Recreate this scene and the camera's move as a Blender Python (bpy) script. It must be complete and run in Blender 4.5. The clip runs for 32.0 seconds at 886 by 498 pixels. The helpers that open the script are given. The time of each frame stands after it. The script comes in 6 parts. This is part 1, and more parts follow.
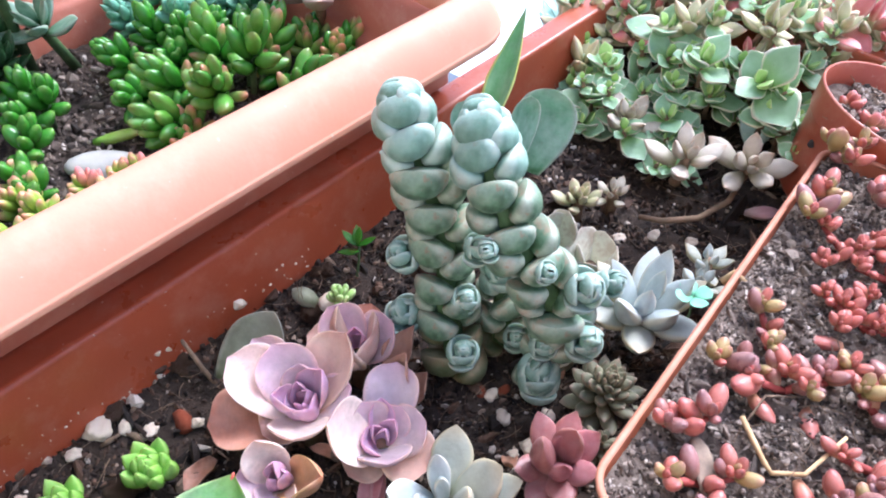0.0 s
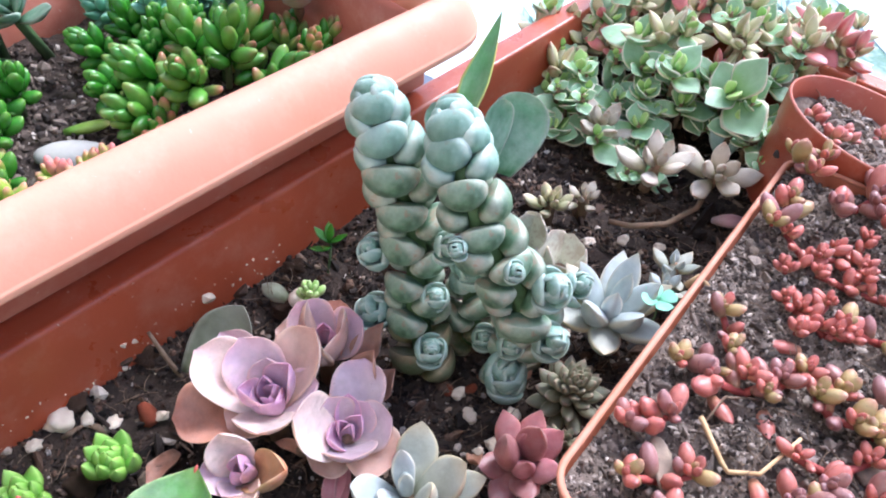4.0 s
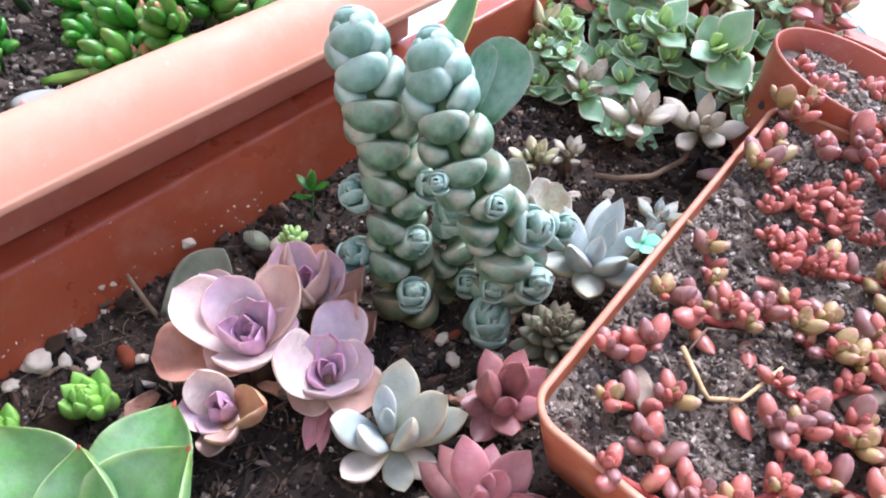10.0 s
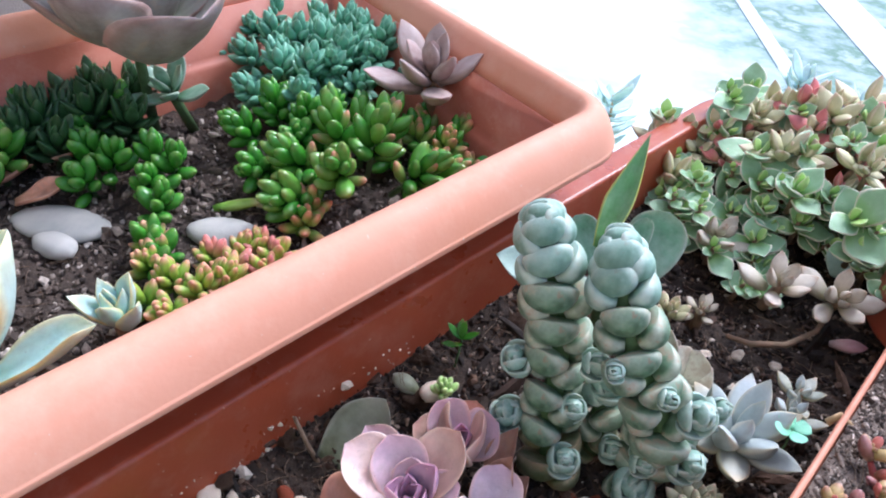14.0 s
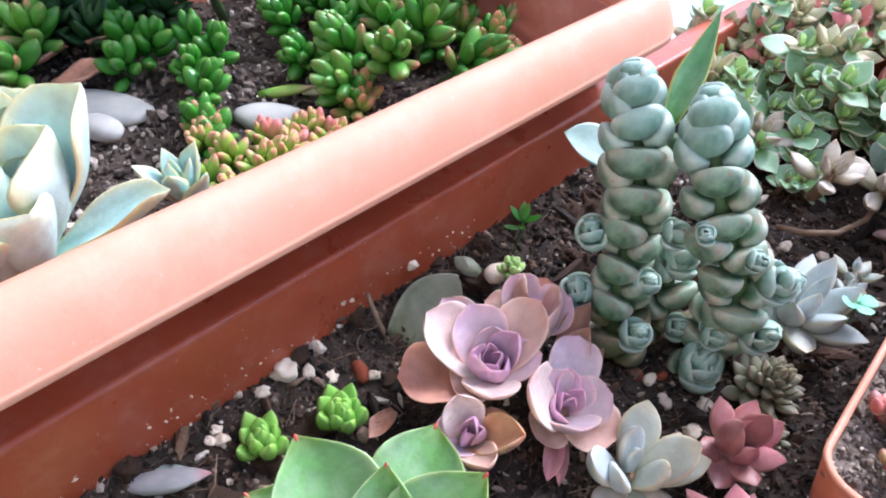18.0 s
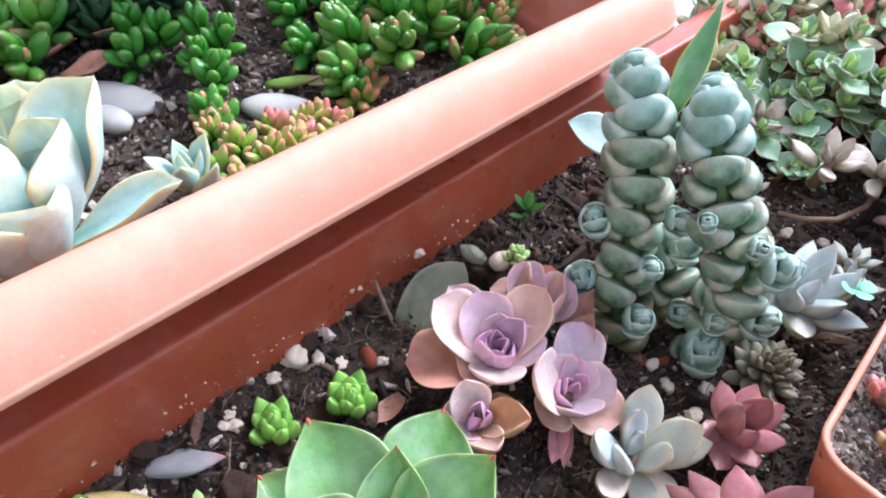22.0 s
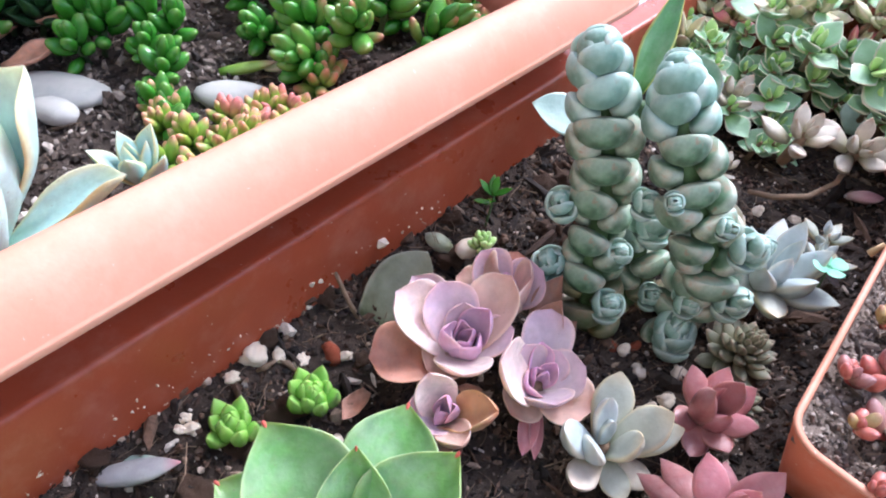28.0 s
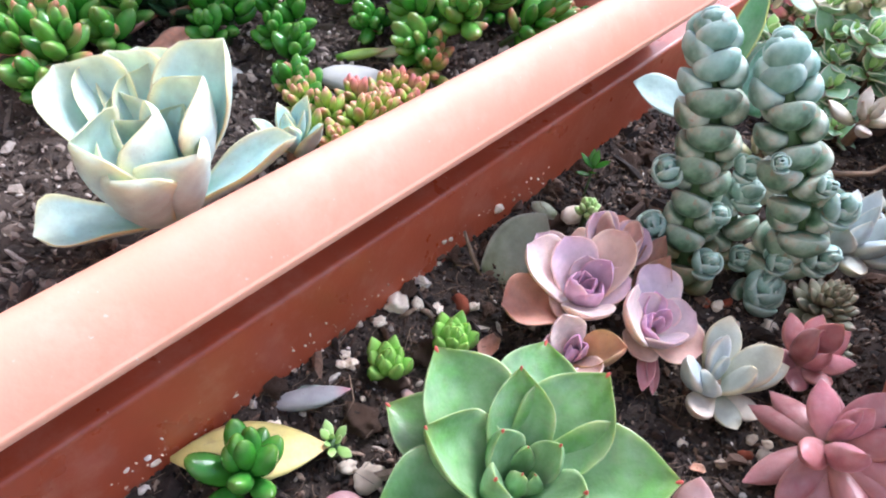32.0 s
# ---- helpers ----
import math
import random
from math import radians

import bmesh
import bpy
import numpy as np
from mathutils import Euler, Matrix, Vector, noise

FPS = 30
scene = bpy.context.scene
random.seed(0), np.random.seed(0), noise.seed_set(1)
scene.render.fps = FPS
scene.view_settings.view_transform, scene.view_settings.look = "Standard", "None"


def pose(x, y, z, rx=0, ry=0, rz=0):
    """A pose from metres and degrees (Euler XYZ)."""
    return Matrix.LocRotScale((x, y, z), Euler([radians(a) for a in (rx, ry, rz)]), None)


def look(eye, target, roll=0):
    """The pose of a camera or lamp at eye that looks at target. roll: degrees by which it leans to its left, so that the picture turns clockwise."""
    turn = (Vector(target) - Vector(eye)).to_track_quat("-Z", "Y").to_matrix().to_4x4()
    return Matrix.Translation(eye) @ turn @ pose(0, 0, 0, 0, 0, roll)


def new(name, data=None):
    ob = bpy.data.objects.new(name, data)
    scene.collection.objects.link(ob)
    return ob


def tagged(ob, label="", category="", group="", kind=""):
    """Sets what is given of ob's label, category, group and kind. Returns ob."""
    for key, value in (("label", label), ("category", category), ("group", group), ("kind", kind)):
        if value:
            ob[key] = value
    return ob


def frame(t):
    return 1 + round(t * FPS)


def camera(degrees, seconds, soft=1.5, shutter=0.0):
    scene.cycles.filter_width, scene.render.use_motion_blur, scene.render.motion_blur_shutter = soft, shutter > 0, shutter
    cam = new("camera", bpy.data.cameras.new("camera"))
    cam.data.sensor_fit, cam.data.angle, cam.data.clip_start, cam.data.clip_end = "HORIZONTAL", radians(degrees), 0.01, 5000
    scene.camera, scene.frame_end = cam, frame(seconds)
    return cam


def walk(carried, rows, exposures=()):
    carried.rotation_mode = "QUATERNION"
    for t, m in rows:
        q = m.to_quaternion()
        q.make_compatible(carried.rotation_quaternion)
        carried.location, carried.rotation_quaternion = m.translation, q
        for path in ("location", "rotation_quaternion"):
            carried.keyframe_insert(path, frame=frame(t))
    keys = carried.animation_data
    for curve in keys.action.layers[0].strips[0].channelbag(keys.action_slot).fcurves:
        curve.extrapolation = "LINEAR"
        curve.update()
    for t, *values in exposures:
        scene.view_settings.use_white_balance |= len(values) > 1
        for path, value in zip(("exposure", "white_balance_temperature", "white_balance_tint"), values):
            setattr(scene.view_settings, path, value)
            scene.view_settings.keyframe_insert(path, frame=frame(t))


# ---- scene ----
EXPOSURE, KELVIN, TINT = 1.0, 5480, 16
SKY, SUN, GLOW = 0.165, 2.15, 0.06
cam = camera(63.65, 32.0, 2.0)
PATH = [
    (0.0, 0.0000, 0.0000, 0.2500, 46.00, -0.00, 0.00),
    (0.5, -0.0115, 0.0092, 0.2426, 45.41, -0.21, 2.40),
    (1.0, -0.0100, 0.0167, 0.2396, 45.44, -0.73, 2.57),
    (1.5, -0.0151, 0.0124, 0.2419, 45.60, -0.99, 2.23),
    (2.0, -0.0165, 0.0108, 0.2422, 46.12, -1.49, 2.51),
    (2.5, -0.0186, 0.0101, 0.2571, 47.70, -2.90, 3.03),
    (3.0, -0.0177, -0.0026, 0.2558, 46.71, -2.90, 2.33),
    (3.5, -0.0170, 0.0001, 0.2546, 47.06, -2.73, 2.01),
    (4.0, 0.0021, -0.0032, 0.2498, 46.38, -2.34, -0.43),
    (4.5, -0.0076, -0.0022, 0.2485, 45.98, -2.57, 3.31),
    (6.5, -0.0120, -0.0117, 0.2468, 47.42, -2.61, 2.70),
    (7.0, -0.0115, -0.0087, 0.2479, 47.85, -2.71, 2.78),
    (7.5, -0.0052, -0.0107, 0.2510, 48.27, -2.85, 2.03),
    (8.0, -0.0090, -0.0191, 0.2664, 49.43, -2.85, 1.40),
    (8.5, -0.0003, -0.0257, 0.2691, 49.48, -2.52, -1.14),
    (9.0, 0.0052, -0.0286, 0.2577, 48.07, -2.86, -1.94),
    (9.5, 0.0093, -0.0206, 0.2406, 46.23, -3.07, -1.97),
    (10.0, 0.0062, -0.0151, 0.2344, 45.76, -2.74, -0.97),
    (10.5, 0.0113, -0.0167, 0.2336, 45.61, -2.48, -1.12),
    (11.0, 0.0092, -0.0207, 0.2358, 46.03, -2.56, -1.21),
    (11.5, 0.0084, -0.0220, 0.2377, 46.23, -2.78, -1.30),
    (12.0, 0.0075, -0.0219, 0.2389, 46.43, -2.87, -1.81),
    (12.5, 0.0058, -0.0230, 0.2401, 46.79, -2.79, -1.84),
    (13.0, -0.0093, -0.0124, 0.2515, 48.17, -3.68, 0.13),
    (13.5, -0.0334, -0.0035, 0.2760, 51.48, -3.25, 3.96),
    (14.0, -0.0434, 0.0015, 0.2701, 50.41, -4.09, 4.96),
    (14.5, -0.0488, 0.0116, 0.2579, 48.70, -4.27, 6.46),
    (15.0, -0.0392, 0.0122, 0.2521, 48.31, -4.34, 6.09),
    (15.5, -0.0547, 0.0062, 0.2448, 47.92, -4.14, 6.81),
    (17.5, -0.0777, -0.0080, 0.2426, 45.42, -5.05, 1.52),
    (18.0, -0.0794, -0.0167, 0.2407, 46.45, -5.37, 3.32),
    (18.5, -0.0725, -0.0238, 0.2513, 47.41, -5.38, 2.54),
    (19.0, -0.0691, -0.0287, 0.2524, 47.50, -5.12, 3.05),
    (19.5, -0.0733, -0.0238, 0.2401, 46.53, -4.82, 4.16),
    (20.0, -0.0740, -0.0161, 0.2374, 45.61, -4.73, 3.63),
    (20.5, -0.0786, -0.0227, 0.2441, 46.22, -5.20, 3.75),
    (21.0, -0.0766, -0.0301, 0.2517, 46.83, -5.38, 3.38),
    (21.5, -0.0800, -0.0301, 0.2512, 46.73, -5.22, 3.31),
    (22.0, -0.0814, -0.0201, 0.2444, 45.43, -5.09, 3.23),
    (22.5, -0.0792, -0.0064, 0.2424, 45.01, -5.09, 2.16),
    (23.0, -0.0848, -0.0033, 0.2450, 45.15, -4.57, 2.57),
    (23.5, -0.0799, -0.0094, 0.2461, 45.68, -4.84, 1.78),
    (24.0, -0.0790, -0.0134, 0.2464, 45.56, -4.68, 1.37),
    (24.5, -0.0774, -0.0172, 0.2460, 45.76, -4.83, 0.93),
    (26.5, -0.0804, -0.0258, 0.2487, 45.69, -5.24, 1.27),
    (27.0, -0.0794, -0.0222, 0.2464, 45.26, -5.63, 0.60),
    (27.5, -0.0768, -0.0165, 0.2435, 44.78, -5.37, 0.47),
    (28.0, -0.0744, -0.0120, 0.2395, 44.39, -5.07, 1.00),
    (28.5, -0.0715, -0.0332, 0.2414, 44.52, -4.94, 2.28),
    (29.0, -0.0660, -0.0665, 0.2424, 46.32, -5.70, 6.03),
    (29.5, -0.0613, -0.0950, 0.2443, 47.60, -5.90, 8.52),
    (30.0, -0.0798, -0.0809, 0.2572, 48.12, -4.65, 5.06),
    (30.5, -0.1047, -0.0676, 0.2555, 46.65, -3.44, -0.13),
    (31.0, -0.1013, -0.0628, 0.2536, 45.81, -4.62, -1.96),
    (31.5, -0.1102, -0.0575, 0.2408, 45.44, -5.14, 0.99),
    (32.0, -0.1242, -0.0503, 0.2411, 45.47, -5.02, 1.13),
]
walk(cam, [(t, pose(x, y, z, rx, ry, rz)) for t, x, y, z, rx, ry, rz in PATH], [(t, EXPOSURE + e, KELVIN, TINT) for t, e in ((0.0, 0.08), (2.0, 0.06), (4.0, 0.0), (7.0, 0.02), (9.0, -0.14), (10.2, 0.02), (12.8, 0.14), (14.0, -0.38), (15.0, -0.42), (15.6, -0.34), (18.0, -0.06), (28.0, 0.0), (32.0, 0.04))])

# ---- light ----
world = bpy.data.worlds.new("world")
scene.world = world
world.use_nodes = True
wn = world.node_tree
sky = wn.nodes.new("ShaderNodeTexSky")
sky.sky_type, sky.sun_disc = "NISHITA", False
sky.sun_elevation, sky.sun_rotation = radians(49), radians(42)
sky.air_density, sky.dust_density = 1.0, 4.0
wn.links.new(sky.outputs["Color"], wn.nodes["Background"].inputs["Color"])
wn.nodes["Background"].inputs["Strength"].default_value = SKY
sun = new("sun", bpy.data.lights.new("sun", "SUN"))
sun.data.energy, sun.data.angle, sun.data.color = SUN, radians(25), (1.0, 0.98, 0.96)
sun.matrix_world = look((0.82, 0.9, 1.4), (0, 0, 0))


# ---- materials ----
def rgb(r, g, b):
    return tuple(((c / 255 + 0.055) / 1.055) ** 2.4 if c > 10 else c / 255 / 12.92 for c in (r, g, b)) + (1.0,)


class Graph:
    """Short-hand for a node material."""

    def __init__(self, name):
        self.mat = bpy.data.materials.new(name)
        self.mat.use_nodes = True
        self.tree = self.mat.node_tree
        self.bsdf = self.tree.nodes["Principled BSDF"]

    def node(self, kind, **sets):
        n = self.tree.nodes.new(kind)
        for key, value in sets.items():
            n.inputs[key.replace("_", " ")].default_value = value
        return n

    def link(self, a, b):
        self.tree.links.new(a, b)

    def mix(self, fac, a, b, mode="MIX"):
        n = self.tree.nodes.new("ShaderNodeMix")
        n.data_type, n.blend_type = "RGBA", mode
        for value, slot in ((fac, n.inputs[0]), (a, n.inputs[6]), (b, n.inputs[7])):
            if hasattr(value, "is_output"):
                self.link(value, slot)
            else:
                slot.default_value = value
        return n.outputs[2]

    def ramp(self, fac, *stops):
        n = self.tree.nodes.new("ShaderNodeValToRGB")
        while len(n.color_ramp.elements) < len(stops):
            n.color_ramp.elements.new(0.5)
        for e, (at, c) in zip(n.color_ramp.elements, stops):
            e.position, e.color = at, c if len(c) == 4 else (*c, 1)
        self.link(fac, n.inputs[0])
        return n.outputs[0]

    def noise(self, scale, detail=3.0, rough=0.55, space="Object"):
        tc = self.tree.nodes.new("ShaderNodeTexCoord")
        n = self.node("ShaderNodeTexNoise", Scale=scale, Detail=detail, Roughness=rough)
        self.link(tc.outputs[space], n.inputs["Vector"])
        return n.outputs["Fac"]

    def attr(self, name):
        n = self.tree.nodes.new("ShaderNodeAttribute")
        n.attribute_name = name
        return n.outputs["Fac"]

    def rand(self):
        return self.tree.nodes.new("ShaderNodeObjectInfo").outputs["Random"]

    def bump(self, height, strength, distance):
        n = self.node("ShaderNodeBump", Strength=strength, Distance=distance)
        self.link(height, n.inputs["Height"])
        self.link(n.outputs[0], self.bsdf.inputs["Normal"])

    def finish(self, colour, rough, spec=0.5):
        self.link(colour, self.bsdf.inputs["Base Color"])
        self.bsdf.inputs["Roughness"].default_value = rough
        self.bsdf.inputs["Specular IOR Level"].default_value = spec
        return self.mat


def grey(v):
    return (v, v, v, 1)


def plant_mat(name, base, mid, tip, edge, tip_at=0.85, edge_amt=0.5, rough=0.5, vary=0.35, bloom=0.2, scar=0.0, sss=0.06):
    """Leaf skin: colour along the leaf and towards its margin, blotches, wax bloom, small scars."""
    g = Graph(name)
    along = g.ramp(g.attr("along"), (0.05, base), (0.45, mid), (tip_at, mid), (1.0, tip))
    margin = g.ramp(g.attr("edge"), (0.8, grey(0)), (0.985, grey(edge_amt)))
    c = g.mix(margin, along, edge)
    blot = g.ramp(g.noise(130, 4), (0.3, grey(1 - vary * 0.6)), (0.7, grey(1 + vary * 0.35)))
    c = g.mix(1.0, c, blot, "MULTIPLY")
    one = g.ramp(g.rand(), (0.0, (0.84, 0.86, 0.84)), (1.0, (1.14, 1.1, 1.12)))
    c = g.mix(1.0, c, one, "MULTIPLY")
    wax = g.ramp(g.noise(60, 5, 0.65), (0.4, grey(0)), (0.75, grey(bloom)))
    c = g.mix(wax, c, rgb(214, 222, 218))
    if scar:
        spots = g.ramp(g.noise(70, 7, 0.62), (0.55, grey(0)), (0.64, grey(scar)))
        band = g.ramp(g.attr("along"), (0.3, grey(0)), (0.5, grey(1)), (0.8, grey(1)), (0.95, grey(0.2)))
        c = g.mix(g.mix(1.0, spots, band, "MULTIPLY"), c, rgb(172, 154, 132))
        rip = g.ramp(g.noise(210, 5, 0.7), (0.62, grey(0)), (0.66, grey(0.5 * scar)))
        c = g.mix(rip, c, rgb(148, 110, 88))
    specks = g.ramp(g.noise(520, 2, 0.5), (0.70, grey(0)), (0.74, grey(0.35)))
    c = g.mix(specks, c, rgb(120, 104, 96))
    g.bump(g.noise(420, 5, 0.6), 0.35, 0.0008)
    m = g.finish(c, rough, 0.45)
    g.bsdf.inputs["Subsurface Weight"].default_value = sss
    g.bsdf.inputs["Subsurface Scale"].default_value = 0.004
    g.bsdf.inputs["Subsurface Radius"].default_value = (1.0, 0.8, 0.5)
    return m


def solid_mat(name, c1, c2, scale=60, rough=0.7, bump=0.3, dist=0.001, spec=0.4, fine=700, speck=None):
    g = Graph(name)
    c = g.mix(g.ramp(g.noise(scale, 6, 0.6), (0.3, grey(0)), (0.7, grey(1))), c1, c2)
    one = g.ramp(g.rand(), (0.0, grey(0.85)), (1.0, grey(1.15)))
    c = g.mix(1.0, c, one, "MULTIPLY")
    if speck:
        dots = g.ramp(g.noise(fine, 2), (0.66, grey(0)), (0.70, grey(0.8)))
        c = g.mix(dots, c, speck)
    g.bump(g.noise(fine, 4), bump, dist)
    return g.finish(c, rough, spec)


def soil_mat(name, dark, light, pale):
    g = Graph(name)
    c = g.ramp(g.noise(90, 8, 0.7), (0.3, dark), (0.6, light), (0.8, dark))
    dots = g.ramp(g.noise(420, 3, 0.6), (0.63, grey(0)), (0.70, grey(0.75)))
    c = g.mix(dots, c, pale)
    isl = g.tree.nodes.new("ShaderNodeNewGeometry").outputs["Random Per Island"]
    c = g.mix(1.0, c, g.ramp(isl, (0.0, grey(0.6)), (0.85, grey(1.2)), (1.0, (2.6, 2.2, 1.9))), "MULTIPLY")
    g.bump(g.noise(500, 8, 0.7), 0.9, 0.002)
    return g.finish(c, 0.85, 0.3)


def crumb_mat(name, *stops):
    g = Graph(name)
    isl = g.tree.nodes.new("ShaderNodeNewGeometry").outputs["Random Per Island"]
    c = g.ramp(isl, *stops)
    c = g.mix(1.0, c, g.ramp(g.noise(600, 4), (0.3, grey(0.7)), (0.7, grey(1.25))), "MULTIPLY")
    g.bump(g.noise(900, 4), 0.6, 0.0006)
    return g.finish(c, 0.8, 0.35)


def plastic_mat(name, c1, c2, rough, dusty=0.28):
    """Moulded terracotta-coloured plastic with dust, scuffs and small specks."""
    g = Graph(name)
    c = g.mix(g.ramp(g.noise(14, 5), (0.35, grey(0)), (0.7, grey(1))), c1, c2)
    dust = g.ramp(g.noise(45, 7, 0.7), (0.5, grey(0)), (0.8, grey(dusty)))
    c = g.mix(dust, c, rgb(222, 190, 168))
    dots = g.ramp(g.noise(420, 2, 0.4), (0.75, grey(0)), (0.77, grey(0.5)))
    c = g.mix(dots, c, rgb(205, 190, 175))
    r = g.ramp(g.noise(60, 5), (0.3, grey(rough - 0.08)), (0.7, grey(rough + 0.12)))
    g.link(r, g.bsdf.inputs["Roughness"])
    g.bump(g.noise(500, 3), 0.12, 0.0006)
    g.link(c, g.bsdf.inputs["Base Color"])
    g.bsdf.inputs["Specular IOR Level"].default_value = 0.5
    return g.mat


M_RIM = plastic_mat("terracotta plastic", rgb(214, 154, 128), rgb(206, 142, 114), 0.62, 0.3)
# rim plastic in a darker tone: the planter's inner shade is put into colour
M_WALLA = plastic_mat("terracotta plastic darkened for shade", rgb(186, 112, 88), rgb(172, 98, 76), 0.5, 0.3)
M_RIMB = plastic_mat("deep terracotta plastic", rgb(168, 82, 54), rgb(152, 70, 44), 0.32, 0.18)
M_POT = plastic_mat("brown pot plastic", rgb(172, 84, 58), rgb(158, 72, 50), 0.4)
M_TRAY = plastic_mat("orange tray plastic", rgb(182, 102, 68), rgb(154, 82, 54), 0.5, 0.4)
M_TRAYRIM = plastic_mat("worn tray rim", rgb(198, 136, 108), rgb(180, 112, 82), 0.55, 0.5)
M_SOIL = soil_mat("potting soil", rgb(42, 36, 32), rgb(80, 67, 58), rgb(150, 134, 120))
M_CLOD = soil_mat("peaty lump", rgb(56, 43, 35), rgb(104, 80, 64), rgb(150, 128, 110))
M_SOILG = soil_mat("dry grey soil", rgb(46, 38, 33), rgb(100, 86, 76), rgb(170, 156, 142))
M_SOILT = soil_mat("wet tray soil", rgb(64, 56, 50), rgb(138, 123, 111), rgb(196, 184, 172))
M_CRUMB = crumb_mat("bark and soil crumbs", (0.0, rgb(30, 25, 22)), (0.45, rgb(50, 40, 34)), (0.7, rgb(74, 55, 44)), (0.86, rgb(106, 82, 66)), (0.95, rgb(158, 138, 120)), (1.0, rgb(226, 216, 204)))
M_CRUMBG = crumb_mat("dry grey crumbs", (0.0, rgb(42, 35, 30)), (0.45, rgb(76, 65, 57)), (0.7, rgb(106, 93, 83)), (0.9, rgb(148, 135, 123)), (1.0, rgb(208, 198, 186)))
M_CRUMBT = crumb_mat("wet grey crumbs", (0.0, rgb(54, 47, 42)), (0.4, rgb(98, 86, 77)), (0.75, rgb(140, 126, 114)), (0.93, rgb(180, 167, 154)), (1.0, rgb(220, 210, 198)))
M_PEB = solid_mat("pumice", rgb(248, 238, 222), rgb(224, 200, 172), 150, 0.8, 0.5, 0.0006)
M_PEBR = solid_mat("red grit", rgb(170, 86, 56), rgb(120, 58, 40), 150, 0.8, 0.6, 0.001)
M_STONE = solid_mat("river stone", rgb(196, 194, 186), rgb(158, 160, 156), 45, 0.55, 0.3, 0.0006)
M_TWIG = solid_mat("dry twig", rgb(150, 128, 106), rgb(92, 74, 60), 200, 0.85, 0.7, 0.001)
M_STRAW = solid_mat("straw", rgb(214, 184, 140), rgb(176, 142, 100), 200, 0.8, 0.4, 0.0006)
M_STEM = solid_mat("succulent stem", rgb(150, 120, 96), rgb(110, 96, 74), 220, 0.7, 0.6, 0.0008)
M_STEMR = solid_mat("red stem", rgb(176, 84, 78), rgb(140, 62, 56), 220, 0.55, 0.4, 0.0006)
M_STEMG = solid_mat("green stem", rgb(84, 112, 70), rgb(64, 88, 54), 220, 0.6, 0.4, 0.0006)
M_SILL = solid_mat("grey sill", rgb(96, 108, 124), rgb(78, 88, 102), 8, 0.45, 0.2, 0.001)
# plaster for the two walls that are added only to block light
M_WALL = solid_mat("plaster of the added walls", rgb(198, 190, 178), rgb(176, 168, 158), 5, 0.9, 0.4, 0.002)

P_PURPLE = plant_mat("lavender rosette leaf", rgb(222, 210, 198), rgb(214, 190, 198), rgb(208, 170, 184), rgb(242, 200, 192), 0.66, 0.9, 0.4, 0.4, 0.15, 0.25, 0.25)
P_PURPLEIN = plant_mat("lilac inner leaf", rgb(216, 190, 206), rgb(206, 166, 194), rgb(202, 148, 182), rgb(240, 176, 196), 0.66, 0.9, 0.4, 0.35, 0.15, 0.1, 0.3)
P_PURPLE_OUT = plant_mat("mauve brown rosette", rgb(200, 152, 126), rgb(198, 134, 108), rgb(192, 116, 86), rgb(226, 164, 130), 0.8, 0.65, 0.45, 0.6, 0.2)
P_CREAM = plant_mat("cream mauve leaf", rgb(222, 212, 192), rgb(230, 210, 200), rgb(224, 188, 180), rgb(250, 222, 206), 0.75, 0.9, 0.42, 0.45, 0.15, 0.4, 0.25)
P_TAN = plant_mat("tan mauve leaf", rgb(208, 184, 158), rgb(210, 170, 152), rgb(202, 150, 134), rgb(244, 208, 184), 0.8, 0.85, 0.45, 0.4, 0.2, 0, 0.3)
P_AMBER = plant_mat("amber leaf", rgb(190, 150, 120), rgb(206, 150, 96), rgb(204, 126, 84), rgb(222, 172, 110), 0.8, 0.7, 0.45, 0.4, 0.2)
P_TRAYP = plant_mat("plum brown bean leaf", rgb(164, 126, 108), rgb(150, 96, 92), rgb(136, 84, 86), rgb(164, 114, 108), 0.8, 0.1, 0.38, 0.6, 0.28, 0, 0.1)
P_DRIED = plant_mat("dried brown leaf", rgb(196, 146, 116), rgb(190, 128, 96), rgb(160, 94, 68), rgb(210, 160, 128), 0.8, 0.6, 0.6, 0.8, 0.25)
P_BARK = plant_mat("grey bark", rgb(132, 112, 96), rgb(150, 130, 112), rgb(120, 98, 82), rgb(104, 88, 76), 0.8, 0.6, 0.8, 0.9, 0.1, 0.8, 0.0)
# its darker foot colour imitates the shade between stacked leaves
P_COLUMN = plant_mat("grey green stacked leaf", rgb(70, 104, 66), rgb(92, 128, 96), rgb(124, 152, 124), rgb(180, 188, 166), 0.68, 0.7, 0.46, 0.8, 0.3, 1.0, 0.1)
P_COLOLD = plant_mat("yellowed stacked leaf", rgb(120, 118, 66), rgb(104, 116, 78), rgb(132, 112, 76), rgb(146, 130, 96), 0.85, 0.4, 0.5, 0.45, 0.15, 0.6)
P_BUD = plant_mat("blue green bud leaf", rgb(96, 134, 112), rgb(118, 156, 138), rgb(146, 178, 164), rgb(190, 208, 196), 0.75, 0.65, 0.5, 0.35, 0.35, 0.35, 0.15)
P_GREEN = plant_mat("apple green rosette", rgb(108, 160, 94), rgb(110, 160, 87), rgb(128, 162, 83), rgb(170, 182, 112), 0.86, 0.4, 0.32, 0.5, 0.3, 0.15, 0.3)
P_GREENTIP = plant_mat("red leaf tip", rgb(206, 110, 90), rgb(206, 92, 78), rgb(170, 70, 70), rgb(210, 110, 90), 0.8, 0.2, 0.4, 0.2, 0.1)
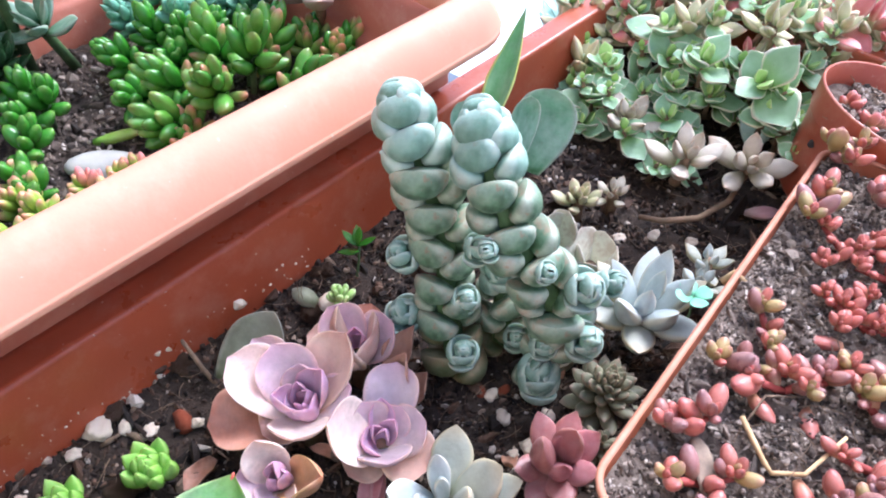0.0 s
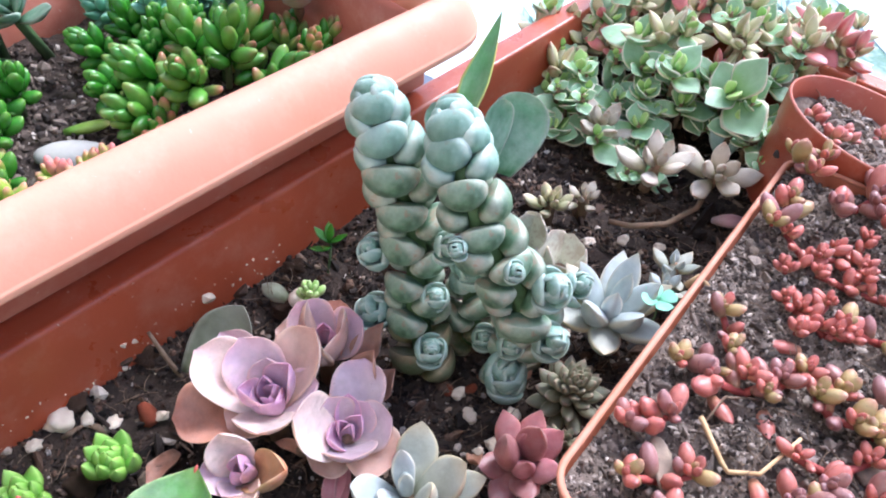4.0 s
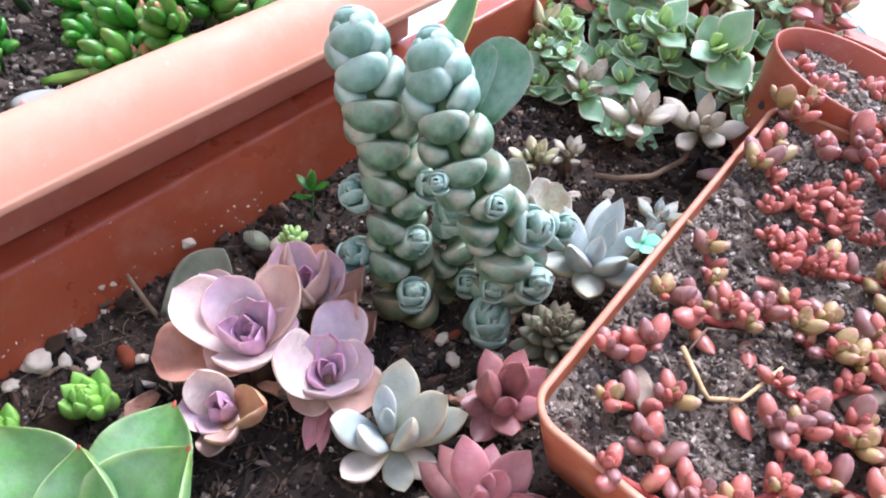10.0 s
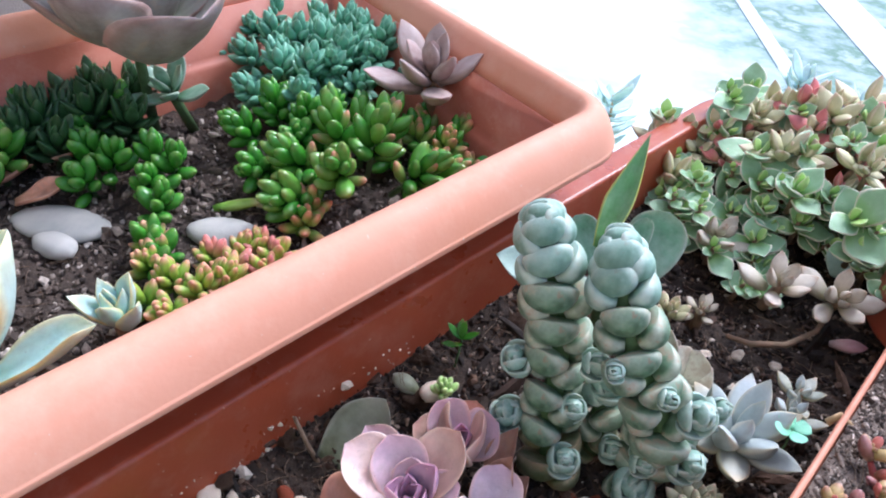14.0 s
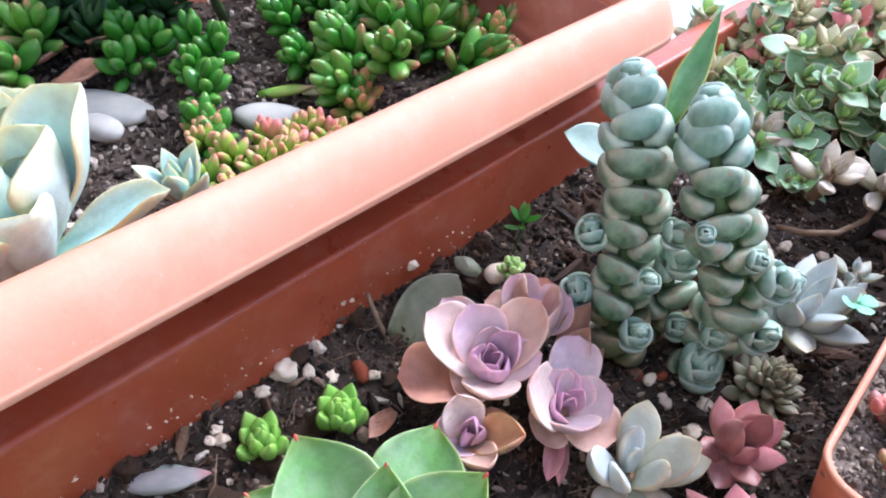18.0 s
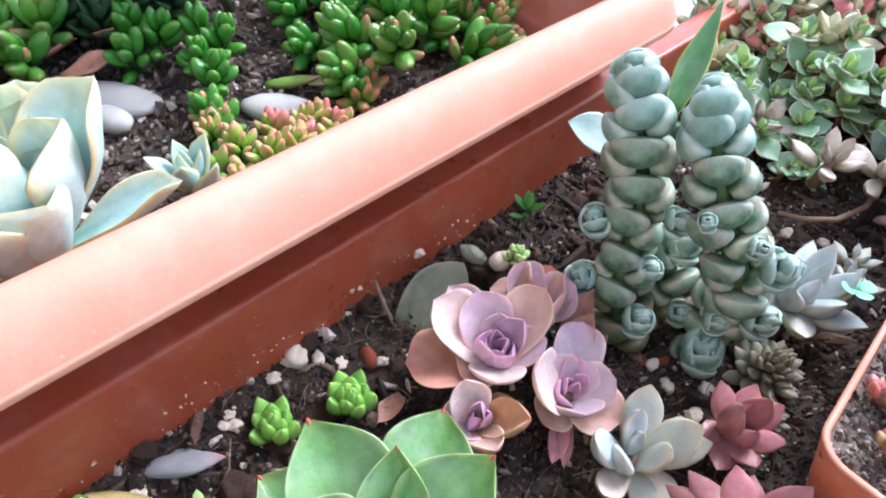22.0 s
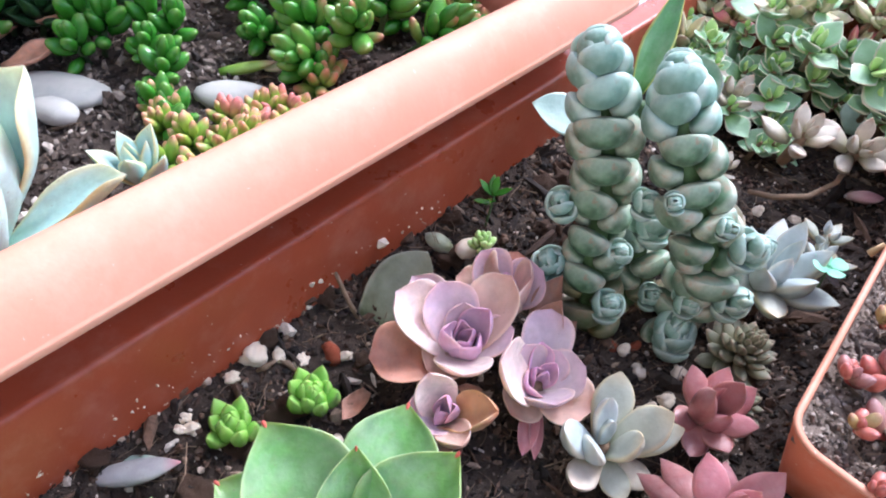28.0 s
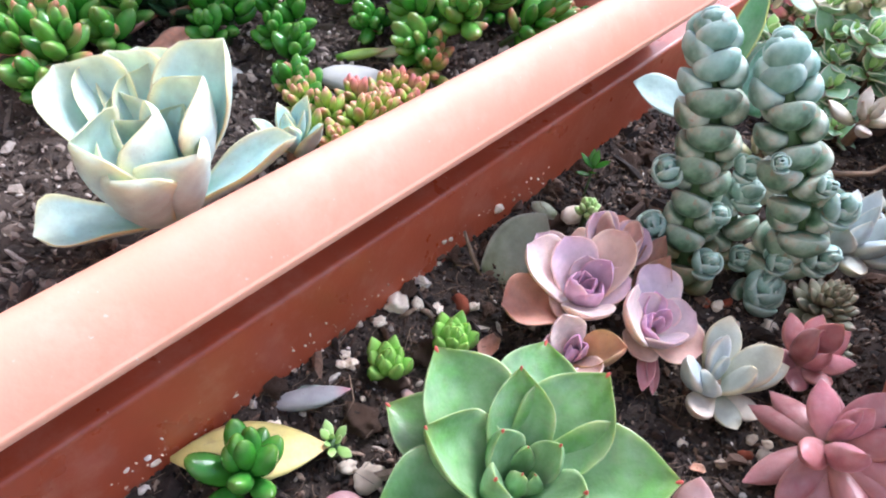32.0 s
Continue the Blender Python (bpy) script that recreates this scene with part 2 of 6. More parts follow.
P_BLUE = plant_mat("powder blue rosette", rgb(160, 204, 186), rgb(186, 220, 214), rgb(212, 222, 190), rgb(232, 222, 150), 0.74, 0.9, 0.46, 0.4, 0.25, 0.15, 0.3)
P_GREYBIG = plant_mat("grey mauve rosette", rgb(124, 140, 84), rgb(140, 136, 128), rgb(144, 128, 132), rgb(180, 140, 130), 0.75, 0.7, 0.5, 0.45, 0.3, 0.5)
P_WHITE = plant_mat("cream white rosette", rgb(150, 158, 132), rgb(164, 168, 152), rgb(186, 170, 136), rgb(212, 196, 150), 0.78, 0.8, 0.5, 0.4, 0.3)
P_WHITEIN = plant_mat("bluish white leaf", rgb(164, 174, 166), rgb(176, 188, 188), rgb(194, 196, 184), rgb(222, 214, 190), 0.82, 0.7, 0.5, 0.35, 0.3)
P_GHOST = plant_mat("cream grey rosette", rgb(160, 156, 116), rgb(184, 172, 152), rgb(190, 156, 128), rgb(206, 190, 168), 0.78, 0.5, 0.5, 0.4, 0.35)
P_GHOSTBR = plant_mat("brown grey rosette", rgb(150, 130, 120), rgb(160, 134, 128), rgb(176, 140, 130), rgb(176, 150, 138), 0.85, 0.4, 0.5, 0.35, 0.3)
P_WINE = plant_mat("wine red rosette", rgb(184, 144, 134), rgb(160, 92, 92), rgb(144, 72, 76), rgb(200, 136, 126), 0.8, 0.6, 0.34, 0.45, 0.22, 0, 0.2)
P_WINEIN = plant_mat("pink wine leaf", rgb(196, 158, 160), rgb(176, 104, 112), rgb(156, 76, 84), rgb(206, 144, 142), 0.85, 0.5, 0.4, 0.4, 0.25, 0, 0.2)
P_DUSTY = plant_mat("dusty pink rosette", rgb(160, 138, 130), rgb(170, 126, 120), rgb(166, 106, 98), rgb(198, 146, 132), 0.85, 0.5, 0.46, 0.4, 0.22, 0, 0.2)
P_JELLY = plant_mat("glossy green bean leaf", rgb(48, 112, 24), rgb(60, 132, 32), rgb(98, 144, 52), rgb(84, 144, 48), 0.8, 0.1, 0.2, 0.5, 0.05, 0, 0.15)
P_JELLYL = plant_mat("light green bean leaf", rgb(60, 120, 30), rgb(86, 148, 42), rgb(128, 150, 66), rgb(106, 152, 58), 0.8, 0.1, 0.22, 0.45, 0.08, 0, 0.15)
P_DARK = plant_mat("dark green leaf", rgb(30, 62, 28), rgb(40, 80, 38), rgb(60, 98, 54), rgb(76, 108, 64), 0.85, 0.2, 0.35, 0.4, 0.05)
P_JELLYR = plant_mat("green bean leaf with rosy tip", rgb(104, 150, 56), rgb(130, 160, 72), rgb(190, 116, 90), rgb(160, 140, 80), 0.6, 0.1, 0.28, 0.4, 0.1, 0, 0.12)
P_SEDPINK = plant_mat("yellow green bean leaf with pink tip", rgb(104, 158, 40), rgb(146, 180, 62), rgb(208, 136, 118), rgb(180, 160, 90), 0.66, 0.1, 0.35, 0.4, 0.15, 0, 0.1)
P_SEDROSE = plant_mat("rosy bean leaf", rgb(160, 160, 84), rgb(200, 140, 116), rgb(206, 116, 116), rgb(206, 130, 120), 0.6, 0.1, 0.38, 0.4, 0.2)
P_MASS = plant_mat("sea green sedum leaf", rgb(76, 140, 104), rgb(100, 166, 134), rgb(124, 178, 146), rgb(150, 190, 160), 0.85, 0.3, 0.45, 0.35, 0.3)
P_TRAY = plant_mat("brick red bean leaf", rgb(168, 132, 102), rgb(150, 92, 82), rgb(134, 76, 74), rgb(166, 114, 104), 0.8, 0.1, 0.36, 0.6, 0.28, 0, 0.1)
P_TRAYR = plant_mat("coral red bean leaf", rgb(196, 142, 108), rgb(182, 100, 86), rgb(170, 84, 78), rgb(194, 122, 108), 0.8, 0.1, 0.36, 0.6, 0.2, 0, 0.1)
P_TRAYG = plant_mat("olive bean leaf", rgb(150, 146, 78), rgb(164, 140, 86), rgb(170, 116, 92), rgb(174, 130, 98), 0.75, 0.1, 0.4, 0.5, 0.2)
P_CALL = plant_mat("green creeping leaf with cream margin", rgb(134, 184, 92), rgb(138, 180, 134), rgb(172, 198, 166), rgb(238, 228, 204), 0.9, 0.95, 0.5, 0.4, 0.35)
P_CALLY = plant_mat("fresh green young leaf", rgb(150, 196, 84), rgb(166, 204, 116), rgb(186, 210, 146), rgb(210, 216, 172), 0.85, 0.6, 0.45, 0.3, 0.15)
P_CALLR = plant_mat("red creeping leaf", rgb(196, 156, 120), rgb(200, 104, 104), rgb(190, 78, 88), rgb(226, 180, 164), 0.8, 0.6, 0.45, 0.45, 0.25)
P_CALLP = plant_mat("pale olive creeping leaf", rgb(150, 164, 110), rgb(184, 180, 136), rgb(212, 176, 150), rgb(228, 212, 186), 0.8, 0.7, 0.5, 0.4, 0.25)
P_PADDLE = plant_mat("dark green paddle leaf", rgb(84, 134, 92), rgb(110, 158, 126), rgb(136, 170, 146), rgb(176, 176, 160), 0.85, 0.6, 0.45, 0.4, 0.4)
P_SPEAR = plant_mat("green spear leaf with yellow margin", rgb(76, 134, 60), rgb(84, 140, 84), rgb(110, 140, 104), rgb(206, 206, 90), 0.9, 0.8, 0.38, 0.35, 0.2)
P_PALELEAF = plant_mat("pale mint leaf", rgb(146, 176, 160), rgb(160, 186, 174), rgb(170, 192, 178), rgb(196, 206, 194), 0.9, 0.5, 0.5, 0.35, 0.35)
P_DULL = plant_mat("dull grey green leaf", rgb(122, 130, 96), rgb(146, 154, 128), rgb(160, 166, 150), rgb(176, 176, 160), 0.8, 0.7, 0.5, 0.5, 0.3)
P_HAW = plant_mat("translucent green window leaf", rgb(110, 160, 60), rgb(124, 178, 66), rgb(158, 204, 100), rgb(180, 208, 116), 0.7, 0.4, 0.22, 0.4, 0.1, 0, 0.3)
P_CONE = plant_mat("olive brown cone rosette", rgb(108, 118, 84), rgb(118, 118, 90), rgb(140, 114, 94), rgb(180, 168, 140), 0.8, 0.6, 0.5, 0.45, 0.2)
P_SPOT = plant_mat("speckled grey leaf", rgb(186, 188, 158), rgb(204, 202, 180), rgb(206, 184, 168), rgb(232, 220, 200), 0.85, 0.6, 0.55, 0.4, 0.3, 0.8)
P_YELLEAF = plant_mat("yellow fallen leaf", rgb(196, 186, 110), rgb(206, 190, 110), rgb(196, 150, 90), rgb(206, 196, 130), 0.85, 0.4, 0.5, 0.4, 0.2, 0.6)
P_PINKLEAF = plant_mat("pink fallen leaf", rgb(176, 150, 142), rgb(180, 130, 132), rgb(166, 100, 108), rgb(184, 146, 144), 0.8, 0.4, 0.45, 0.45, 0.25)
P_GREYLEAF = plant_mat("grey mauve fallen leaf", rgb(150, 140, 140), rgb(150, 150, 152), rgb(176, 110, 120), rgb(180, 176, 170), 0.8, 0.4, 0.5, 0.4, 0.3)
P_CLOVER = plant_mat("mint clover leaf", rgb(110, 190, 150), rgb(130, 206, 170), rgb(150, 214, 184), rgb(160, 214, 190), 0.9, 0.3, 0.5, 0.25, 0.2)


# ---- building blocks ----
U = Vector((0.655, 0.7556, 0.0))
V = Vector((0.7556, -0.655, 0.0))
ORIGIN = Vector((-0.048, 0.25, 0.0))


def place(s, v, z=0.0):
    """A place from metres along the planters, across them and up."""
    return ORIGIN + s * U + v * V + Vector((0, 0, z))


def along_across(p):
    r = Vector((p[0], p[1], 0)) - ORIGIN
    return r.dot(U), r.dot(V)


def mesh_from(name, verts, faces, mat, attrs=None, smooth=True):
    me = bpy.data.meshes.new(name)
    me.from_pydata([tuple(v) for v in verts], [], faces)
    if smooth:
        me.polygons.foreach_set("use_smooth", [True] * len(me.polygons))
    for key, values in (attrs or {}).items():
        me.attributes.new(key, "FLOAT", "POINT").data.foreach_set("value", values)
    if mat:
        me.materials.append(mat)
    me.update()
    return me


def thing(name, at, label, category, group="", kind="", turn=None):
    ob = new(name)
    ob.empty_display_size = 0.01
    m = Matrix.Translation(at)
    ob.matrix_world = m @ turn if turn else m
    return tagged(ob, label, category, group, kind)


def part(name, mesh, parent, m=None, label=""):
    ob = new(name, mesh)
    ob.parent = parent
    if m is not None:
        ob.matrix_local = m
    return tagged(ob, label)


LEAVES = {}


def leaf_mesh(mat, L, W, T, b=0.35, tm=0.6, p=2.2, cup=0.25, curl=0.5, flat=0.4, n=8, m=10, point=0.0, wave=0.0, blunt=False, full=1.0):
    """A succulent leaf with thickness: base at the origin, running along +y, its upper face to +z."""
    key = (mat.name, L, W, T, b, tm, p, cup, curl, flat, n, m, point, wave, blunt, full)
    if key in LEAVES:
        return LEAVES[key]
    verts, faces, al, ed = [], [], [], []
    y = z = ang = last = 0.0
    for i in range(n + 1):
        t = 1 - (1 - i / n) ** 1.35
        dt, last = t - last, t
        ang = curl * t
        if full <= 0.5:
            ang += 0.4 * max(0.0, (t - 0.5) / 0.5) ** 1.5
        y, z = y + math.cos(ang) * dt * L, z + math.sin(ang) * dt * L
        w = b + (1 - b) * math.sin(math.pi / 2 * t / tm) if t < tm else max(0.0, 1 - ((t - tm) / (1 - tm)) ** p)
        if blunt and t >= tm:
            w = w**0.55
        elif t >= tm:
            w = w**full
        if point and t > 0.85:
            w = max(w, point * (1 - t) / 0.15)
            if full < 1 and t > 0.93:
                w = min(w, 0.1 + (1 - t) / 0.07 * 0.6)
        w = max(w, 0.025)
        th = T * (0.62 + 0.38 * math.sin(math.pi * min(t / 0.8, 1.0))) * max(0.05, 1 - max(0.0, (t - 0.35) / 0.65) ** 3.5)
        if blunt:
            th = T * (0.72 + 0.28 * math.sin(math.pi * min(t / 0.9, 1.0))) * math.sqrt(max(0.004, 1 - max(0.0, (t - 0.4) / 0.6) ** 2.4))
        th = min(th, w * W * 0.55 + 0.0001)
        for j in range(m):
            a = 2 * math.pi * j / m
            c, s = math.cos(a), math.sin(a)
            q = th * s * (flat if s > 0 else 1.0) + cup * W * 0.5 * c * c * w + wave * W * math.sin(t * 9) * c * 0.1
            verts.append((W * 0.5 * w * c, y - math.sin(ang) * q, z + math.cos(ang) * q))
            al.append(t)
            ed.append(abs(c))
        if i:
            r0, r1 = (i - 1) * m, i * m
            faces += [(r0 + j, r0 + (j + 1) % m, r1 + (j + 1) % m, r1 + j) for j in range(m)]
    faces.append(tuple(range(m))[::-1])
    faces.append(tuple(range(n * m, n * m + m)))
    me = mesh_from("leaf", verts, faces, mat, {"along": al, "edge": ed})
    LEAVES[key] = me
    return me


def bean_mesh(mat, L, W, n=7, m=8):
    return leaf_mesh(mat, L, W, W * 0.48, 0.5, 0.55, 2.0, 0.0, 0.3, 0.95, n, m, 0.0, 0.0, True)


def petal(mat, L, W, lo, up, prof, cup=0.3, curl=0.4, keel=0.0, n=14, m=16, wave=0.0, fold=0.0):
    """A leaf whose half-width follows prof, points of (along, share of W / 2); lo, up: depth below and above its middle sheet.
    cup lifts both margins, keel sharpens the back, fold bends one margin over. Base at the origin, along +y, face to +z."""
    key = ("petal", mat.name, L, W, lo, up, prof, cup, curl, keel, n, m, wave, fold)
    if key in LEAVES:
        return LEAVES[key]
    px, pw = [p[0] for p in prof], [p[1] for p in prof]
    slope = np.gradient(pw, px)
    verts, faces, al, ed = [], [], [], []
    y = z = last = 0.0
    for i in range(n + 1):
        t = math.sin(math.pi / 2 * i / n)
        dt, last = t - last, t
        ang = curl * t
        y, z = y + math.cos(ang) * dt * L, z + math.sin(ang) * dt * L
        k = min(max(np.searchsorted(px, t) - 1, 0), len(px) - 2)
        h = px[k + 1] - px[k]
        f = (t - px[k]) / h
        w = (2 * f**3 - 3 * f**2 + 1) * pw[k] + (f**3 - 2 * f**2 + f) * h * slope[k] + (3 * f**2 - 2 * f**3) * pw[k + 1] + (f**3 - f**2) * h * slope[k + 1]
        w = max(w, 0.02)
        body = (0.6 + 0.4 * math.sin(math.pi * min(1.0, t / 0.9))) * math.sqrt(max(0.01, 1 - t**5))
        for j in range(m):
            a = 2 * math.pi * j / m
            c, q = math.cos(a), math.sin(a)
            deep = min(lo, 0.6 * w * W) * (1 - keel * abs(c)) if q < 0 else min(up, 0.3 * w * W)
            x = 0.5 * W * w * c * (1 - 0.12 * cup * c * c)
            lift = body * deep * q + 0.5 * W * w * (cup * c * c + wave * c * math.sin(7 * t + 1) * 0.4 + fold * max(0.0, c) ** 3)
            verts.append((x, y - math.sin(ang) * lift, z + math.cos(ang) * lift))
            al.append(t)
            ed.append(abs(c))
        if i:
            r0, r1 = (i - 1) * m, i * m
            faces += [(r0 + j, r0 + (j + 1) % m, r1 + (j + 1) % m, r1 + j) for j in range(m)]
    faces.append(tuple(range(m))[::-1])
    faces.append(tuple(range(n * m, n * m + m)))
    me = mesh_from("leaf", verts, faces, mat, {"along": al, "edge": ed})
    me["across"] = W
    LEAVES[key] = me
    return me


def tube_mesh(name, pts, radii, mat, m=7):
    """A stem: a tube along points with a radius at each."""
    verts, faces = [], []
    pts = [Vector(p) for p in pts]
    for i, p in enumerate(pts):
        d = (pts[min(i + 1, len(pts) - 1)] - pts[max(i - 1, 0)]).normalized()
        a = d.cross(Vector((0.3, 0.9, 0.2))).normalized()
        c = d.cross(a)
        for j in range(m):
            k = 2 * math.pi * j / m
            verts.append(p + (a * math.cos(k) + c * math.sin(k)) * radii[i])
        if i:
            faces += [((i - 1) * m + j, (i - 1) * m + (j + 1) % m, i * m + (j + 1) % m, i * m + j) for j in range(m)]
    faces += [tuple(range(m))[::-1], tuple(range((len(pts) - 1) * m, len(pts) * m))]
    return mesh_from(name, verts, faces, mat)


def lump_mesh(name, r, mat, seed, squash=(1, 1, 0.7), rough=0.25, level=1):
    """A rough pebble or crumb."""
    bm = bmesh.new()
    bmesh.ops.create_icosphere(bm, subdivisions=level, radius=1)
    for v in bm.verts:
        k = 1 + rough * noise.noise(v.co * 1.6 + Vector((seed * 7.3, seed * 1.7, 0)))
        v.co = Vector((v.co.x * squash[0], v.co.y * squash[1], v.co.z * squash[2])) * k * r
    me = bpy.data.meshes.new(name)
    bm.to_mesh(me)
    bm.free()
    me.polygons.foreach_set("use_smooth", [level > 1] * len(me.polygons))
    me.materials.append(mat)
    return me


def spin(az, r, h, pitch, scale=1.0, roll=0.0):
    """A leaf's pose round a plant's axis: azimuth, distance from the axis, height, lift (degrees)."""
    return pose(0, 0, 0, 0, 0, az) @ pose(0, r, h, pitch, roll, 0) @ Matrix.Scale(scale, 4)


def lean(toward=0.0, by=0.0):
    """Tips a plant by so many degrees towards an azimuth (0 is +y)."""
    return pose(0, 0, 0, 0, 0, toward) @ pose(0, 0, 0, -by, 0, 0) @ pose(0, 0, 0, 0, 0, -toward)


def rosette(parent, inner, outer, count, s0, s1, p0, p1, r0=0.001, r1=0.006, h0=0.008, h1=0.0, start=0.0, split=0.5, jit=4, seed=1, m=None, step=137.5, mats=None):
    """Leaves on a golden spiral: inner ones steep and small, outer ones flat and large."""
    rnd = random.Random(seed)
    m = m or Matrix()
    for i in range(count):
        f = i / max(1, count - 1)
        me = inner if f < split else outer
        if mats and rnd.random() < mats[0]:
            me = mats[1]
        k = s0 + (s1 - s0) * f ** 0.8
        x = spin(start + step * i + rnd.uniform(-jit, jit), r0 + (r1 - r0) * f, h0 + (h1 - h0) * f, p0 + (p1 - p0) * f ** 0.75 + rnd.uniform(-jit, jit), k * rnd.uniform(0.93, 1.07), rnd.uniform(-jit, jit))
        part("leaf", me, parent, m @ x)


def aim(at, mesh, p0, p1, face, wide=1.0):
    """A leaf's pose in a thing at `at`: base at p0, tip at p1, upper face towards `face`."""
    end = mesh.vertices[len(mesh.vertices) - 1].co
    reach = math.hypot(end.y, end.z)
    p0, p1 = Vector(p0), Vector(p1)
    d = (p1 - p0).normalized()
    up = Vector(face)
    up = (up - up.dot(d) * d).normalized()
    side = d.cross(up)
    c, q = end.y / reach, end.z / reach
    fwd, top = d * c - up * q, d * q + up * c
    k = (p1 - p0).length / reach
    o = p0 - Vector(at)
    return Matrix(((side.x * k * wide, fwd.x * k, top.x * k, o.x), (side.y * k * wide, fwd.y * k, top.y * k, o.y), (side.z * k * wide, fwd.z * k, top.z * k, o.z), (0, 0, 0, 1)))


def tipped(ob, root, axis, tip, width, mesh, out=0.0015):
    """A rosette leaf from the root of a plant to its tip, with its face towards the plant's axis."""
    root, axis, tip = Vector(root), Vector(axis).normalized(), Vector(tip)
    d = tip - root
    side = d - axis * d.dot(axis)
    side = side.normalized() if side.length > 1e-5 else Vector((0, 1, 0))
    p0 = root + side * out
    end = mesh.vertices[len(mesh.vertices) - 1].co
    k = (tip - p0).length / math.hypot(end.y, end.z)
    return part("leaf", mesh, ob, aim(ob.matrix_world.translation, mesh, p0, tip, axis - side, width / (mesh["across"] * k)))


def bean_head(parent, m, meshes, count, size, rnd, tall=1.2, spread=1.0, stem=M_STEMR):
    """One shoot of bean-shaped leaves, m: its pose at the foot; size: metres of one leaf's reach."""
    h = size * tall
    part("stem", stem_mesh(round(h, 4), stem), parent, m)
    for i in range(count):
        f = i / max(1, count - 1)
        x = spin(137.5 * i + rnd.uniform(-14, 14), 0.0008 * (1 + f), h * (1 - 0.8 * f), 78 - 66 * f * spread + rnd.uniform(-9, 9), (0.6 + 0.45 * math.sin(1.9 * f + 0.4)) * rnd.uniform(0.85, 1.12))
        part("leaf", rnd.choice(meshes), parent, m @ x)


STEMS = {}


def stem_mesh(h, mat):
    if (h, mat.name) not in STEMS:
        STEMS[(h, mat.name)] = tube_mesh("stem", [(0, 0, -0.006), (0.0004, 0, h * 0.4), (0, 0.0003, h)], [0.0017, 0.0015, 0.0011], mat, 6)
    return STEMS[(h, mat.name)]


# ---- setting ----
def box_mesh(name, lo, hi, mat, bevel=0.004):
    bm = bmesh.new()
    bmesh.ops.create_cube(bm, size=1)
    for v in bm.verts:
        v.co = Vector([lo[k] + (v.co[k] + 0.5) * (hi[k] - lo[k]) for k in range(3)])
    bmesh.ops.bevel(bm, geom=bm.edges[:], offset=bevel, segments=2, affect="EDGES")
    me = bpy.data.meshes.new(name)
    bm.to_mesh(me)
    bm.free()
    me.materials.append(mat)
    return me


FRAME = Matrix(((U.x, V.x, 0, ORIGIN.x), (U.y, V.y, 0, ORIGIN.y), (0, 0, 1, 0), (0, 0, 0, 1)))


def setting(name, mesh, label, category, m=None):
    ob = new(name, mesh)
    ob.matrix_world = m if m is not None else Matrix()
    return tagged(ob, label, category, kind="structure")


setting("sill", box_mesh("sill", (-1.2, -0.45, -0.19), (0.34, 0.36, -0.125), M_SILL), "grey painted sill that carries the planters", "sill", FRAME)
# invented wall that keeps sky light off the planters' back side
setting("wall_side", box_mesh("wall_side", (-1.5, -0.5, -3.2), (0.02, -0.4, 2.2), M_WALL), "plain wall added behind the planters to block sky light", "wall", FRAME)
# unseen wall at the camera's back, added to hold off light from there
setting("wall_house", box_mesh("wall_house", (-1.5, -3.0, -3.2), (-1.3, 3.0, 2.6), M_WALL), "unseen wall added behind the camera to block light", "wall", FRAME)


def far_ground():
    g = Graph("pale sunlit yard")
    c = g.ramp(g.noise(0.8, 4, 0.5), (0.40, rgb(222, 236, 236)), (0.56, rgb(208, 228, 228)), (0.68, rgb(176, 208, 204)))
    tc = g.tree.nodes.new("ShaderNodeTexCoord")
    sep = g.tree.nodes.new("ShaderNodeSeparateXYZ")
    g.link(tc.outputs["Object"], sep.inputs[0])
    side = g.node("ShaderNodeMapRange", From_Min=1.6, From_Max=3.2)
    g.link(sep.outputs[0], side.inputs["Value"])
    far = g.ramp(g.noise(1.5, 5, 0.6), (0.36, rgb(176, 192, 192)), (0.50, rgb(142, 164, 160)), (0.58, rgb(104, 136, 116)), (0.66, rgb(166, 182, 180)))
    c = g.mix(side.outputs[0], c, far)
    # slight emission of the ground imitates the overbright daylight out there
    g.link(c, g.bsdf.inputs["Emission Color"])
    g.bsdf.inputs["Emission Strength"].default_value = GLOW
    return g.finish(c, 0.9)


pts = [(-60, -60, 0), (60, -60, 0), (60, 60, 0), (-60, 60, 0)]
setting("ground", mesh_from("ground", pts, [(0, 1, 2, 3)], far_ground()), "pale sunlit yard far below the sill with a faint added glow", "ground", Matrix.Translation((0, 0, -3.0)))

M_KERB = solid_mat("grey concrete", rgb(214, 224, 222), rgb(196, 210, 206), 3, 0.9, 0.4, 0.004)
M_PAVE = solid_mat("pale concrete", rgb(222, 226, 222), rgb(196, 206, 204), 2, 0.9, 0.4, 0.004)
setting("kerb", box_mesh("kerb", (3.3, 3.0, -3.0), (3.5, 16.0, -2.985), M_KERB), "grey concrete kerb across the yard", "kerb")
setting("pavement", box_mesh("pavement", (4.5, 3.0, -3.0), (5.1, 16.0, -2.985), M_PAVE), "pale concrete path across the yard", "path")


def sag(s):
    """The nearer planter leans near the tray and stands level at its far end."""
    k = min(1.0, max(0.0, (s - 0.1) / 0.15))
    return 1 - k * k * (3 - 2 * k)


